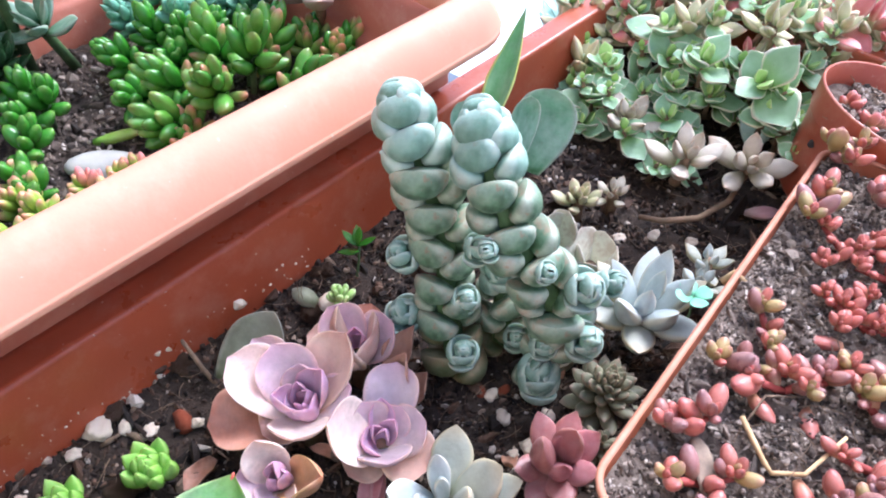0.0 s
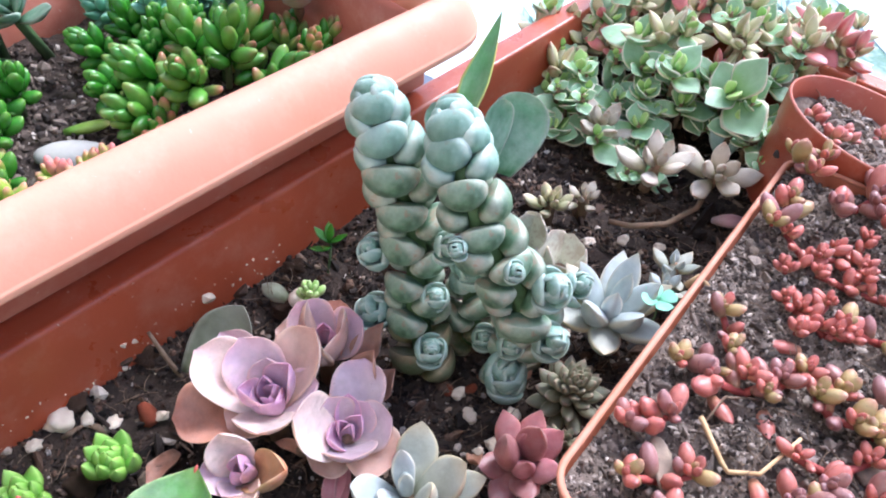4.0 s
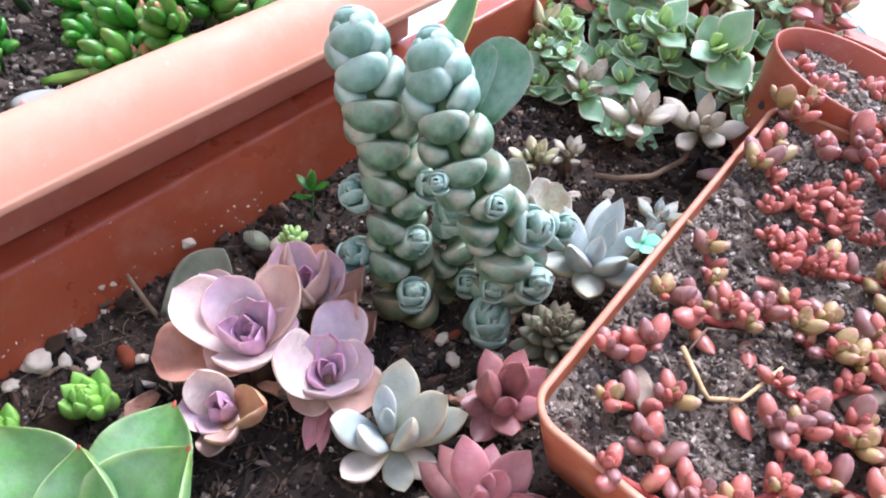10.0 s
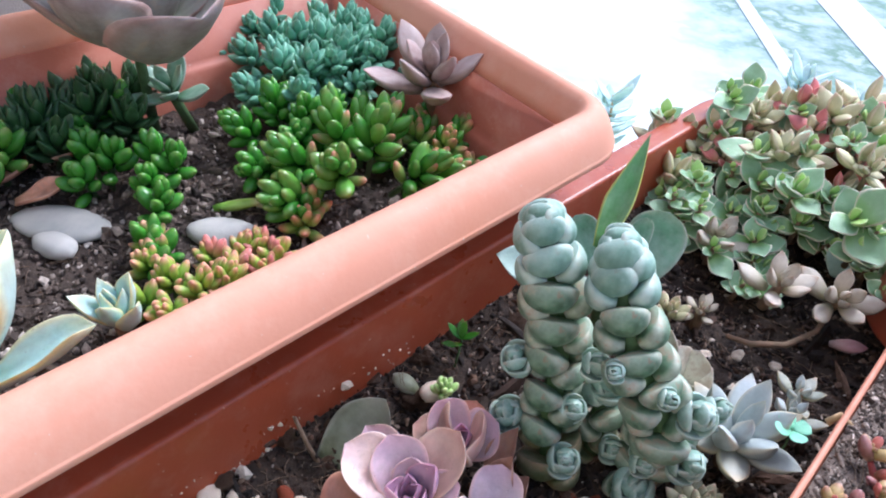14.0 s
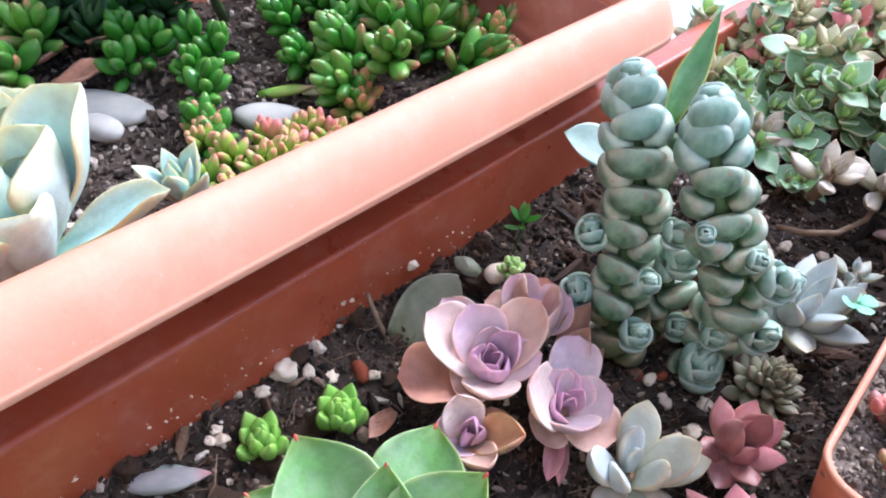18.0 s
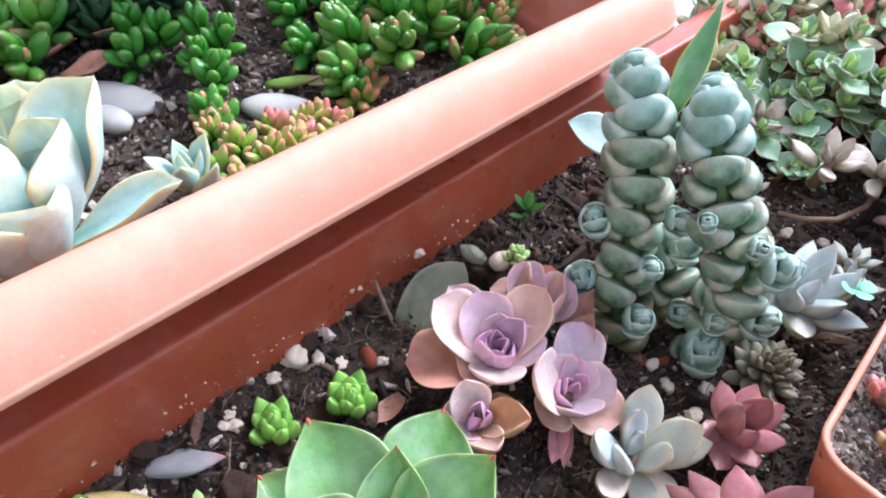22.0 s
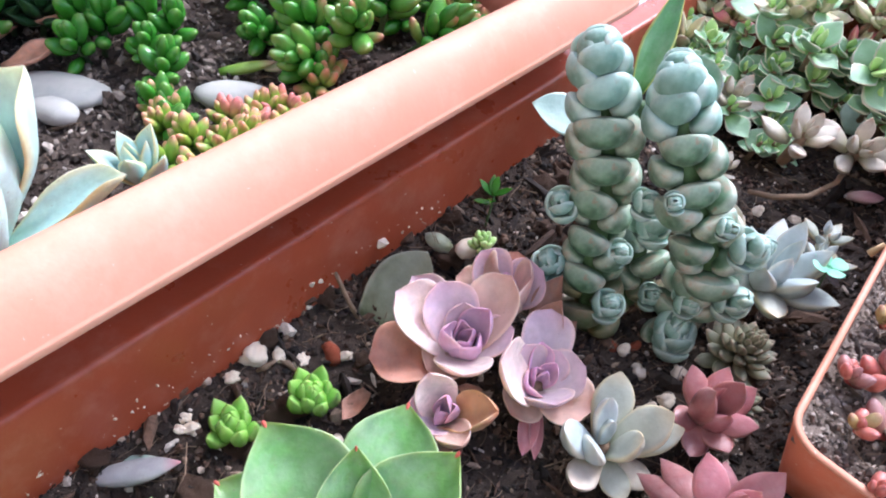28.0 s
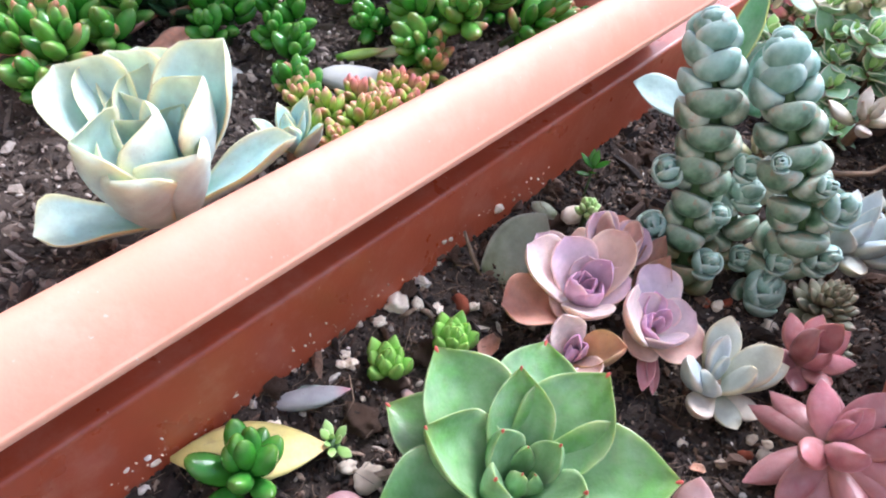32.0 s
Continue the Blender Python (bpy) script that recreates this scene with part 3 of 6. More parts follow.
def ring(s0, s1, v0, v1, r, d, z, tilt=0.0, k=7, skew=0.0, put=place):
    """A rounded rectangle in the planters' frame, pushed out by d."""
    out = []
    s0, s1, v0, v1, r = s0 - d, s1 + d, v0 - d, v1 + d, max(r + d, 0.003)
    for cs, cv, a0 in ((s1 - r, v1 - r, 0), (s0 + r, v1 - r, 90), (s0 + r, v0 + r, 180), (s1 - r, v0 + r, 270)):
        for i in range(k):
            a = radians(a0 + 90 * i / (k - 1))
            s, v = cs + r * math.cos(a), cv + r * math.sin(a)
            s += skew * (v - 0.021) if s > 0 else 0.0
            out.append(put(s, v, z + tilt * v * sag(s)))
    return out


def sweep_mesh(name, rect, r, profile, mat, tilt=0.0, close=False, base=None, skew=0.0, put=place):
    verts, faces = [], []
    for d, z in profile:
        verts += ring(*rect, r, d, z, tilt, skew=skew, put=put)
    n = len(verts) // len(profile)
    for i in range(len(profile) - 1 + close):
        a, c = i * n, (i + 1) % len(profile) * n
        faces += [(a + j, a + (j + 1) % n, c + (j + 1) % n, c + j) for j in range(n)]
    if not close:
        faces.append(tuple(range((len(profile) - 1) * n, len(profile) * n)))
    base = Vector(base or (0, 0, 0))
    return mesh_from(name, [Vector(v) - base for v in verts], faces, mat)


# the planter behind, with a broad rolled rim; its rim overhangs the nearer planter
LIP_A = (-0.62, 0.108, -0.262, 0.021)
base = place(-0.2, -0.12, -0.125)
planter_a = thing("planter", base, "long terracotta plastic planter with broad rolled rim", "planter", "window planters")
rim = [(-0.027, 0.092), (-0.012, 0.0985), (-0.004, 0.0925), (-0.0025, 0.0900), (0.0, 0.0900), (0.0007, 0.0904), (0.0009, 0.0910), (0.0009, 0.0926), (0.0008, 0.0931), (0.0006, 0.0934), (0.0003, 0.0937), (0.0001, 0.0941), (-0.0001, 0.0946), (-0.0005, 0.0956), (-0.0018, 0.0984), (-0.0042, 0.1030), (-0.0076, 0.1072), (-0.0115, 0.1098), (-0.0148, 0.1106), (-0.018, 0.1094), (-0.021, 0.105), (-0.0245, 0.099), (-0.029, 0.091)]
part("rim", sweep_mesh("rim", LIP_A, 0.03, rim, M_RIM, close=True, base=base, skew=-0.14), planter_a)
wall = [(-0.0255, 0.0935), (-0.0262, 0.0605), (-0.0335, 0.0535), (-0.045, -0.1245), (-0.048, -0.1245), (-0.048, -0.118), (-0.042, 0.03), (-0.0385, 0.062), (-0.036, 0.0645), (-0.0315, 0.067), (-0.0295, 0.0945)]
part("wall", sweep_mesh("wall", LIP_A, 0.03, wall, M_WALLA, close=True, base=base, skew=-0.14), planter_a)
part("floor_plate", sweep_mesh("floor_plate", LIP_A, 0.03, [(-0.046, -0.118), (-0.046, -0.122)], M_RIM, base=base, skew=-0.14), planter_a)

# the nearer planter, leaning a little
RECT_B = (-0.6, 0.278, 0.0, 0.207)
TILT_B = -0.11
base = place(-0.2, 0.1, -0.125)
planter_b = thing("planter", base, "long terracotta plastic planter full of succulents", "planter", "window planters")
rim = [(0.003, 0.046), (0.0105, 0.046), (0.0112, 0.0475), (0.0112, 0.053), (0.0106, 0.0553), (0.009, 0.0562), (0.005, 0.0562), (0.0, 0.0566), (-0.003, 0.0572), (-0.0042, 0.0571), (-0.005, 0.0563), (-0.0053, 0.0548), (-0.0056, 0.04), (-0.0074, 0.01), (-0.0095, -0.02), (-0.007, -0.02), (-0.003, 0.04)]
part("rim", sweep_mesh("rim", RECT_B, 0.035, rim, M_RIMB, TILT_B, True, base, -0.12), planter_b)
wall = [(0.0025, 0.0465), (0.001, 0.03), (-0.014, -0.105), (-0.018, -0.105), (-0.0065, -0.018), (-0.0008, 0.042)]
part("wall", sweep_mesh("wall", RECT_B, 0.035, wall, M_RIMB, TILT_B, True, base, -0.12), planter_b)
part("floor_plate", sweep_mesh("floor_plate", RECT_B, 0.035, [(-0.012, -0.1), (-0.012, -0.104)], M_RIMB, TILT_B, base=base, skew=-0.12), planter_b)


def bed_place(s, v, z=0.0):
    return place(s - 0.12 * max(0.0, v - 0.021) * max(0.0, s) / 0.276, v, z)


def soil_b(s, v):
    """Height of the soil in the nearer planter: banked up at both long sides."""
    left = 0.018 * max(0.0, 1 - (v - 0.005) / 0.055) ** 1.5
    right = 0.02 * min(1.0, max(0.0, (v - 0.135) / 0.05))
    return 0.001 + left + right


SOIL_A = 0.042


def rough(height, amp, edge=9.0):
    """Lumps and hollows on top of a bed's height."""
    def at(s, v):
        p = place(s, v)
        q = Vector((p.x, p.y, 0))
        return height(s, v) + amp * min(1.0, max(0.25, abs(v - edge) / 0.02)) * (noise.noise(q * 55) + 0.7 * noise.noise(q * 140) + 0.5 * noise.noise(q * 330))
    return at


def soil_bed(name, s0, s1, v0, v1, step, height, mat, label, put=place):
    ns, nv = int((s1 - s0) / step), int((v1 - v0) / step)
    verts, faces = [], []
    for i in range(ns + 1):
        for j in range(nv + 1):
            s, v = s0 + (s1 - s0) * i / ns, v0 + (v1 - v0) * j / nv
            p = put(s, v)
            verts.append((p.x, p.y, height(s, v)))
    for i in range(ns):
        for j in range(nv):
            a = i * (nv + 1) + j
            faces.append((a, a + nv + 1, a + nv + 2, a + 1))
    return tagged(new(name, mesh_from(name, verts, faces, mat)), label, "soil", kind="stuff")


BED_B, BED_A = rough(soil_b, 0.0038, 0.002), rough(lambda s, v: SOIL_A, 0.0035)
soil_bed("soil_bed", -0.58, 0.276, 0.0005, 0.2035, 0.0024, BED_B, M_SOIL, "dark crumbly potting soil in the nearer planter", bed_place)
soil_bed("soil_bed", -0.5, 0.083, -0.222, -0.02, 0.003, BED_A, M_SOILG, "dry greyish potting soil in the planter behind")


def crumbs(name, s0, s1, v0, v1, count, size, height, mat, label, seed, long=2.6, smooth=False, put=place):
    """Loose crumbs of soil, bark and grit."""
    rnd = np.random.RandomState(seed)
    bm = bmesh.new()
    bmesh.ops.create_icosphere(bm, subdivisions=1, radius=1)
    ico_v = np.array([v.co[:] for v in bm.verts])
    ico_f = np.array([[v.index for v in f.verts] for f in bm.faces])
    bm.free()
    n = len(ico_v)
    verts, faces = [], []
    for k in range(count):
        s, v = rnd.uniform(s0, s1), rnd.uniform(v0, v1)
        p = np.array(put(s, v, height(s, v)))
        r = size * rnd.lognormal(0, 0.45)
        stretch = rnd.uniform(0.45, 1.25, 3)
        if rnd.rand() < 0.25:
            stretch[0] *= long
            stretch[1] *= 0.6
        rot = np.array(Euler((rnd.uniform(-0.6, 0.6), rnd.uniform(-0.6, 0.6), rnd.uniform(0, 6.28))).to_matrix())
        shape = ico_v * rnd.uniform(0.6, 1.25, (n, 1)) * stretch * r
        verts.append(shape @ rot.T + p + (0, 0, r * 0.25))
        faces.append(ico_f + n * k)
    me = mesh_from(name, np.concatenate(verts).tolist(), np.concatenate(faces).tolist(), mat, smooth=smooth)
    return tagged(new(name, me), label, "soil crumbs", kind="stuff")


crumbs("soil_crumbs", -0.36, 0.26, 0.001, 0.18, 32000, 0.0008, BED_B, M_CRUMB, "loose dark crumbs of soil and bark", 3)
crumbs("soil_crumbs", -0.34, 0.25, 0.004, 0.17, 2600, 0.0017, BED_B, M_CRUMB, "larger brown crumbs of peat and bark", 23, 2.8)
crumbs("wall_grit", -0.34, -0.02, 0.017, 0.032, 150, 0.0005, lambda s, v: 0.0, M_PEB, "pale grit clinging to the planter's inner wall", 24, 1.6, put=lambda s, v, z: place(s, 0.0062 + 0.06 * (0.032 - v), v))
crumbs("soil_crumbs", -0.3, 0.066, -0.215, -0.02, 11000, 0.0012, BED_A, M_CRUMBG, "loose dry crumbs of grey soil", 4)

def fibres(name, s0, s1, v0, v1, count, height, mat, label, seed):
    """Fine loose roots and fibres lying on the soil."""
    rnd = np.random.RandomState(seed)
    verts, faces = [], []
    for _ in range(count):
        s, v = rnd.uniform(s0, s1), rnd.uniform(v0, v1)
        p = np.array(place(s, v, height(s, v) + rnd.uniform(0.001, 0.003)))
        a, bend, seg, r = rnd.uniform(0, 6.28), rnd.uniform(-0.3, 0.3), rnd.uniform(0.0012, 0.0036), rnd.uniform(0.0001, 0.0002)
        for i in range(5):
            d = np.array((math.cos(a), math.sin(a), rnd.uniform(-0.3, 0.3)))
            side = np.array((-d[1], d[0], 0)) * r
            k = len(verts)
            verts += [tuple(p + side), tuple(p - side), tuple(p + (0, 0, 1.6 * r))]
            if i:
                for j in range(3):
                    faces.append((k - 3 + j, k - 3 + (j + 1) % 3, k + (j + 1) % 3, k + j))
            p, a = p + d * seg, a + bend
    return tagged(new(name, mesh_from(name, verts, faces, mat)), label, "root fibres", kind="stuff")


fibres("root_fibres", -0.34, 0.24, 0.006, 0.16, 1300, BED_B, M_TWIG, "fine brown root fibres on the soil", 6)
fibres("root_fibres", -0.25, 0.07, -0.21, -0.03, 320, BED_A, M_TWIG, "fine dry root fibres on the soil", 7)

# ---- tray of red sedum ----
TRAY = (-0.0575, 0.15, 0.167, 0.31)


def tray_place(s, v, z=0.0):
    """The soft tray stands a little askew."""
    return place(s - 0.075 * (v - 0.167) * max(0.0, 1 - (s + 0.0575) / 0.2), v - 0.037 * (s + 0.052), z)


base = place(0.04, 0.24, 0.03)
tray = thing("plant_tray", base, "shallow orange plastic tray of red sedum on the planter", "plant tray")
wall = [(0, 0.0625), (0.0006, 0.0628), (0.0012, 0.0622), (-0.003, 0.045), (-0.0065, 0.032), (-0.0095, 0.03), (-0.013, 0.03), (-0.013, 0.033), (-0.009, 0.035), (-0.005, 0.046), (-0.0004, 0.06)]
part("wall", sweep_mesh("wall", TRAY, 0.0095, wall, M_TRAY, close=True, base=base, put=tray_place), tray)
part("floor_plate", sweep_mesh("floor_plate", TRAY, 0.0095, [(-0.011, 0.0335), (-0.011, 0.0305)], M_TRAY, base=base, put=tray_place), tray)
part("rim", sweep_mesh("rim", TRAY, 0.0095, [(-0.0007, 0.0624), (0.0015, 0.0624), (0.0017, 0.0633), (0.0008, 0.0638), (-0.0007, 0.0635)], M_TRAYRIM, close=True, base=base, put=tray_place), tray, label="worn pale rim")
TRAY_SOIL = 0.054


def tray_soil(s, v):
    return TRAY_SOIL + 0.001 + 0.005 * max(0, 0.018 - (v - 0.164)) / 0.018 + 0.003 * max(0.0, min(1.0, (s - 0.09) / 0.05))


BED_T = rough(tray_soil, 0.0052, 0.166)
soil_bed("soil_bed", -0.0555, 0.1485, 0.1685, 0.3085, 0.0022, BED_T, M_SOILT, "wet dark grey soil in the orange tray", tray_place)
crumbs("soil_crumbs", -0.053, 0.147, 0.169, 0.306, 23000, 0.00062, BED_T, M_CRUMBT, "loose wet crumbs in the orange tray", 5, 2.2, put=tray_place)
fibres("root_fibres", -0.04, 0.14, 0.175, 0.3, 260, BED_T, M_TWIG, "fine pale roots on the tray's soil", 8)


# ---- round pot ----
def round_pot(at, r, h, label, turn):
    ob = thing("flower_pot", at, label, "flower pot", turn=turn)
    prof = [(0.0, 0.0), (0.78 * r, 0.0), (0.8 * r, 0.002), (0.93 * r, h * 0.72), (0.945 * r, h * 0.73), (0.955 * r, h * 0.75), (0.995 * r, h - 0.001), (1.0 * r, h), (0.985 * r, h + 0.0008), (0.965 * r, h), (0.93 * r, h * 0.75), (0.9 * r, h * 0.7), (0.78 * r, 0.004), (0, 0.004)]
    k, verts, faces = 48, [], []
    for q, z in prof:
        verts += [(q * math.cos(2 * math.pi * j / k), q * math.sin(2 * math.pi * j / k), z) for j in range(k)]
    for i in range(len(prof) - 1):
        faces += [(i * k + j, i * k + (j + 1) % k, (i + 1) * k + (j + 1) % k, (i + 1) * k + j) for j in range(k)]
    part("pot", mesh_from("pot", verts, faces, M_POT), ob)
    verts, faces, rings = [(0, 0, h - 0.011)], [], 14
    for i in range(1, rings + 1):
        for j in range(k):
            q = 0.935 * r * i / rings
            p = Vector((q * math.cos(2 * math.pi * j / k), q * math.sin(2 * math.pi * j / k), 0))
            verts.append((p.x, p.y, h - 0.012 + 0.003 * (noise.noise(p * 90) + 0.6 * noise.noise(p * 260))))
    faces += [(0, 1 + j, 1 + (j + 1) % k) for j in range(k)]
    for i in range(rings - 1):
        a = 1 + i * k
        faces += [(a + j, a + k + j, a + k + (j + 1) % k, a + (j + 1) % k) for j in range(k)]
    part("soil", mesh_from("soil", verts, faces, M_SOILT), ob, label="dark soil with fine roots")
    return ob


POT = Vector((0.2045, 0.280, 0.014))
POT_TURN = lean(-95, 13)
POT_TILT = Matrix.Translation(POT) @ POT_TURN @ Matrix.Translation(-POT)
round_pot(POT, 0.0435, 0.054, "small round terracotta-coloured plastic pot leaning over, with sparse pink sedum", POT_TURN)
ps, pv = along_across(POT)
pot_soil = lambda s, v: POT.z + 0.0442 if math.hypot(s - ps, v - pv) < 0.0385 else POT.z + 0.03
crumbs("soil_crumbs", ps - 0.029, ps + 0.029, pv - 0.029, pv + 0.029, 2600, 0.0011, pot_soil, M_CRUMBT, "loose crumbs in the round pot", 15, 2.6).matrix_world = POT_TILT
fibres("root_fibres", ps - 0.027, ps + 0.027, pv - 0.027, pv + 0.027, 120, pot_soil, M_TWIG, "pale dry roots in the round pot", 16).matrix_world = POT_TILT


# ---- hero plants of the nearer planter ----
SPOON = ((0, 0.5), (0.18, 0.72), (0.4, 0.93), (0.6, 1.0), (0.77, 0.95), (0.88, 0.78), (0.945, 0.52), (0.972, 0.22), (1.0, 0.02))
OVAL = ((0, 0.4), (0.25, 0.72), (0.5, 0.98), (0.7, 0.96), (0.86, 0.66), (0.95, 0.28), (1.0, 0.03))


def purple_echeveria():
    """Four crowded rosettes; each leaf by its tip, width and kind."""
    def spoon(mat, cup=0.55, wave=0.1, curl=0.45):
        return petal(mat, 0.03, 0.0206, 0.0040, 0.0020, SPOON, cup, curl, 0.0, 18, 20, wave)

    kinds = {"p": spoon(P_PURPLE, 0.5, 0.1, 0.35), "n": spoon(P_PURPLEIN, 0.7, 0.05, 0.5), "c": spoon(P_CREAM, 0.45, 0.2, 0.3), "t": spoon(P_TAN, 0.45, 0.2, 0.35), "b": spoon(P_PURPLE_OUT, 0.45, 0.3, 0.2), "o": spoon(P_AMBER, 0.8, 0.2, 0.6),
             "d": petal(P_DRIED, 0.026, 0.014, 0.0008, 0.0004, OVAL, 1.1, 0.8, 0, 16, 14, 0.9), "w": petal(P_WINEIN, 0.02, 0.009, 0.0016, 0.0008, OVAL, 0.5, 0.3, 0, 12, 12)}
    heads = (
        ((-0.0505, 0.1495, 0.021), (-0.05, -0.25, 1.0), (
            ((-0.0771, 0.1564, 0.0451), 0.0235, "c"), ((-0.0615, 0.1612, 0.0468), 0.0225, "p"), ((-0.0595, 0.1430, 0.0415), 0.0105, "n"), ((-0.0432, 0.1522, 0.0435), 0.0145, "n"), ((-0.0515, 0.1300, 0.0340), 0.0215, "c"),
            ((-0.0852, 0.1411, 0.0250), 0.0250, "b"), ((-0.0352, 0.1650, 0.0485), 0.0205, "t"), ((-0.0485, 0.1475, 0.0375), 0.0065, "n"), ((-0.0525, 0.1505, 0.0385), 0.0075, "n"), ((-0.0500, 0.1435, 0.0350), 0.0060, "n"),
            ((-0.0715, 0.1690, 0.0400), 0.0180, "p"), ((-0.0330, 0.1500, 0.0360), 0.0160, "p"), ((-0.0555, 0.1420, 0.0360), 0.0120, "n"), ((-0.0470, 0.1405, 0.0370), 0.0120, "n"), ((-0.0520, 0.1560, 0.0420), 0.0150, "p"), ((-0.0640, 0.1360, 0.0270), 0.0180, "t"))),
        ((-0.0225, 0.1385, 0.0165), (0.1, -0.3, 1.0), (
            ((-0.0392, 0.1325, 0.0400), 0.0240, "c"), ((-0.0190, 0.1235, 0.0290), 0.0200, "p"), ((-0.0060, 0.1405, 0.0290), 0.0190, "p"), ((-0.0174, 0.1640, 0.0325), 0.0205, "p"), ((-0.0222, 0.1480, 0.0325), 0.0100, "n"),
            ((-0.0172, 0.1400, 0.0305), 0.0085, "n"), ((-0.0040, 0.1265, 0.0220), 0.0215, "t"), ((-0.0245, 0.1380, 0.0300), 0.0060, "n"), ((-0.0205, 0.1365, 0.0295), 0.0055, "n"), ((-0.0280, 0.1315, 0.0290), 0.0120, "n"), ((-0.0150, 0.1460, 0.0300), 0.0140, "p"), ((-0.0290, 0.1450, 0.0340), 0.0150, "p"), ((-0.0330, 0.1240, 0.0200), 0.0170, "t"), ((-0.0281, 0.1135, 0.0105), 0.0085, "w"), ((-0.0235, 0.1130, 0.0090), 0.0060, "w"))),
        ((-0.0570, 0.1235, 0.0140), (-0.1, -0.25, 1.0), (
            ((-0.0705, 0.1195, 0.0262), 0.0145, "p"), ((-0.0635, 0.1275, 0.0372), 0.0160, "c"), ((-0.0400, 0.1165, 0.0340), 0.0150, "o"), ((-0.0515, 0.1055, 0.0295), 0.0125, "t"), ((-0.0572, 0.1225, 0.0318), 0.0070, "n"),
            ((-0.0535, 0.1205, 0.0290), 0.0065, "n"), ((-0.0590, 0.1195, 0.0270), 0.0050, "n"), ((-0.0585, 0.1055, 0.0200), 0.0110, "t"), ((-0.0620, 0.1130, 0.0225), 0.0100, "p"))),
        ((-0.0340, 0.1770, 0.0190), (0.0, -0.2, 1.0), (
            ((-0.0450, 0.1850, 0.0400), 0.0205, "p"), ((-0.0395, 0.1690, 0.0465), 0.0260, "t"), ((-0.0195, 0.1810, 0.0350), 0.0215, "p"), ((-0.0265, 0.1700, 0.0420), 0.0240, "t"), ((-0.0290, 0.1920, 0.0340), 0.0150, "b"),
            ((-0.0345, 0.1780, 0.0360), 0.0090, "n"), ((-0.0315, 0.1755, 0.0345), 0.0075, "n"), ((-0.0540, 0.1800, 0.0290), 0.0160, "t"), ((-0.0400, 0.1960, 0.0280), 0.0150, "p"))))
    for root, axis, leaves in heads:
        big = len(leaves) > 9
        ob = thing("echeveria", root, "lavender rosette with cupped pink-edged leaves on dark soil" if big else "smaller lavender and tan rosette crowded between larger ones", "succulent", "purple rosettes")
        part("stem", tube_mesh("stem", [(0, 0, -0.022), (0, 0, 0.0), (0, 0, 0.004)], [0.004, 0.004, 0.002], M_STEM), ob)
        for tip, width, kind in leaves:
            tipped(ob, root, axis, tip, width * (1.0 if kind in "dw" else 1.06), kinds[kind])
    for root, tip, width in (((-0.024, 0.164, 0.014), (-0.0113, 0.1815, 0.0330), 0.012), ((-0.022, 0.157, 0.014), (-0.0140, 0.1650, 0.0365), 0.015), ((-0.018, 0.156, 0.010), (-0.0060, 0.1640, 0.0260), 0.013), ((-0.084, 0.138, 0.010), (-0.0930, 0.1240, 0.0100), 0.010)):
        ob = thing("dried_leaf", root, "shrivelled brown leaf beside a lavender rosette", "dry leaf", "dry leaves")
        tipped(ob, root, (-0.3, -0.6, 1.0), tip, width, kinds["d"])


SHELL = ((0, 0.74), (0.2, 0.92), (0.45, 1.0), (0.66, 0.95), (0.83, 0.78), (0.94, 0.52), (1.0, 0.2))


def leaf_pair_layer(ob, meshes, m, turn, size, lift, rnd, gap=0.0012):
    for k in (0, 180):
        part("leaf", rnd.choice(meshes), ob, m @ spin(turn + k + rnd.uniform(-8, 8), gap, rnd.uniform(-0.0006, 0.0006), lift + rnd.uniform(-6, 6), size * rnd.uniform(0.9, 1.08), rnd.uniform(-9, 9)))


def path_at(pts, f):
    x = f * (len(pts) - 1)
    i = min(int(x), len(pts) - 2)
    return pts[i].lerp(pts[i + 1], x - i), (pts[min(i + 2, len(pts) - 1)] - pts[max(i - 1, 0)]).normalized()


def crassula_bud(ob, m, meshes, sc, rnd):
    """A young side shoot: a square little tower of four or five crossed pairs."""
    for i, (size, lift) in enumerate(((0.62, 18), (0.62, 34), (0.54, 52), (0.42, 66), (0.28, 78))):
        leaf_pair_layer(ob, meshes, m @ pose(0, 0, 0.0026 * sc * i), 90 * i, sc * size, lift, rnd, 0.001)


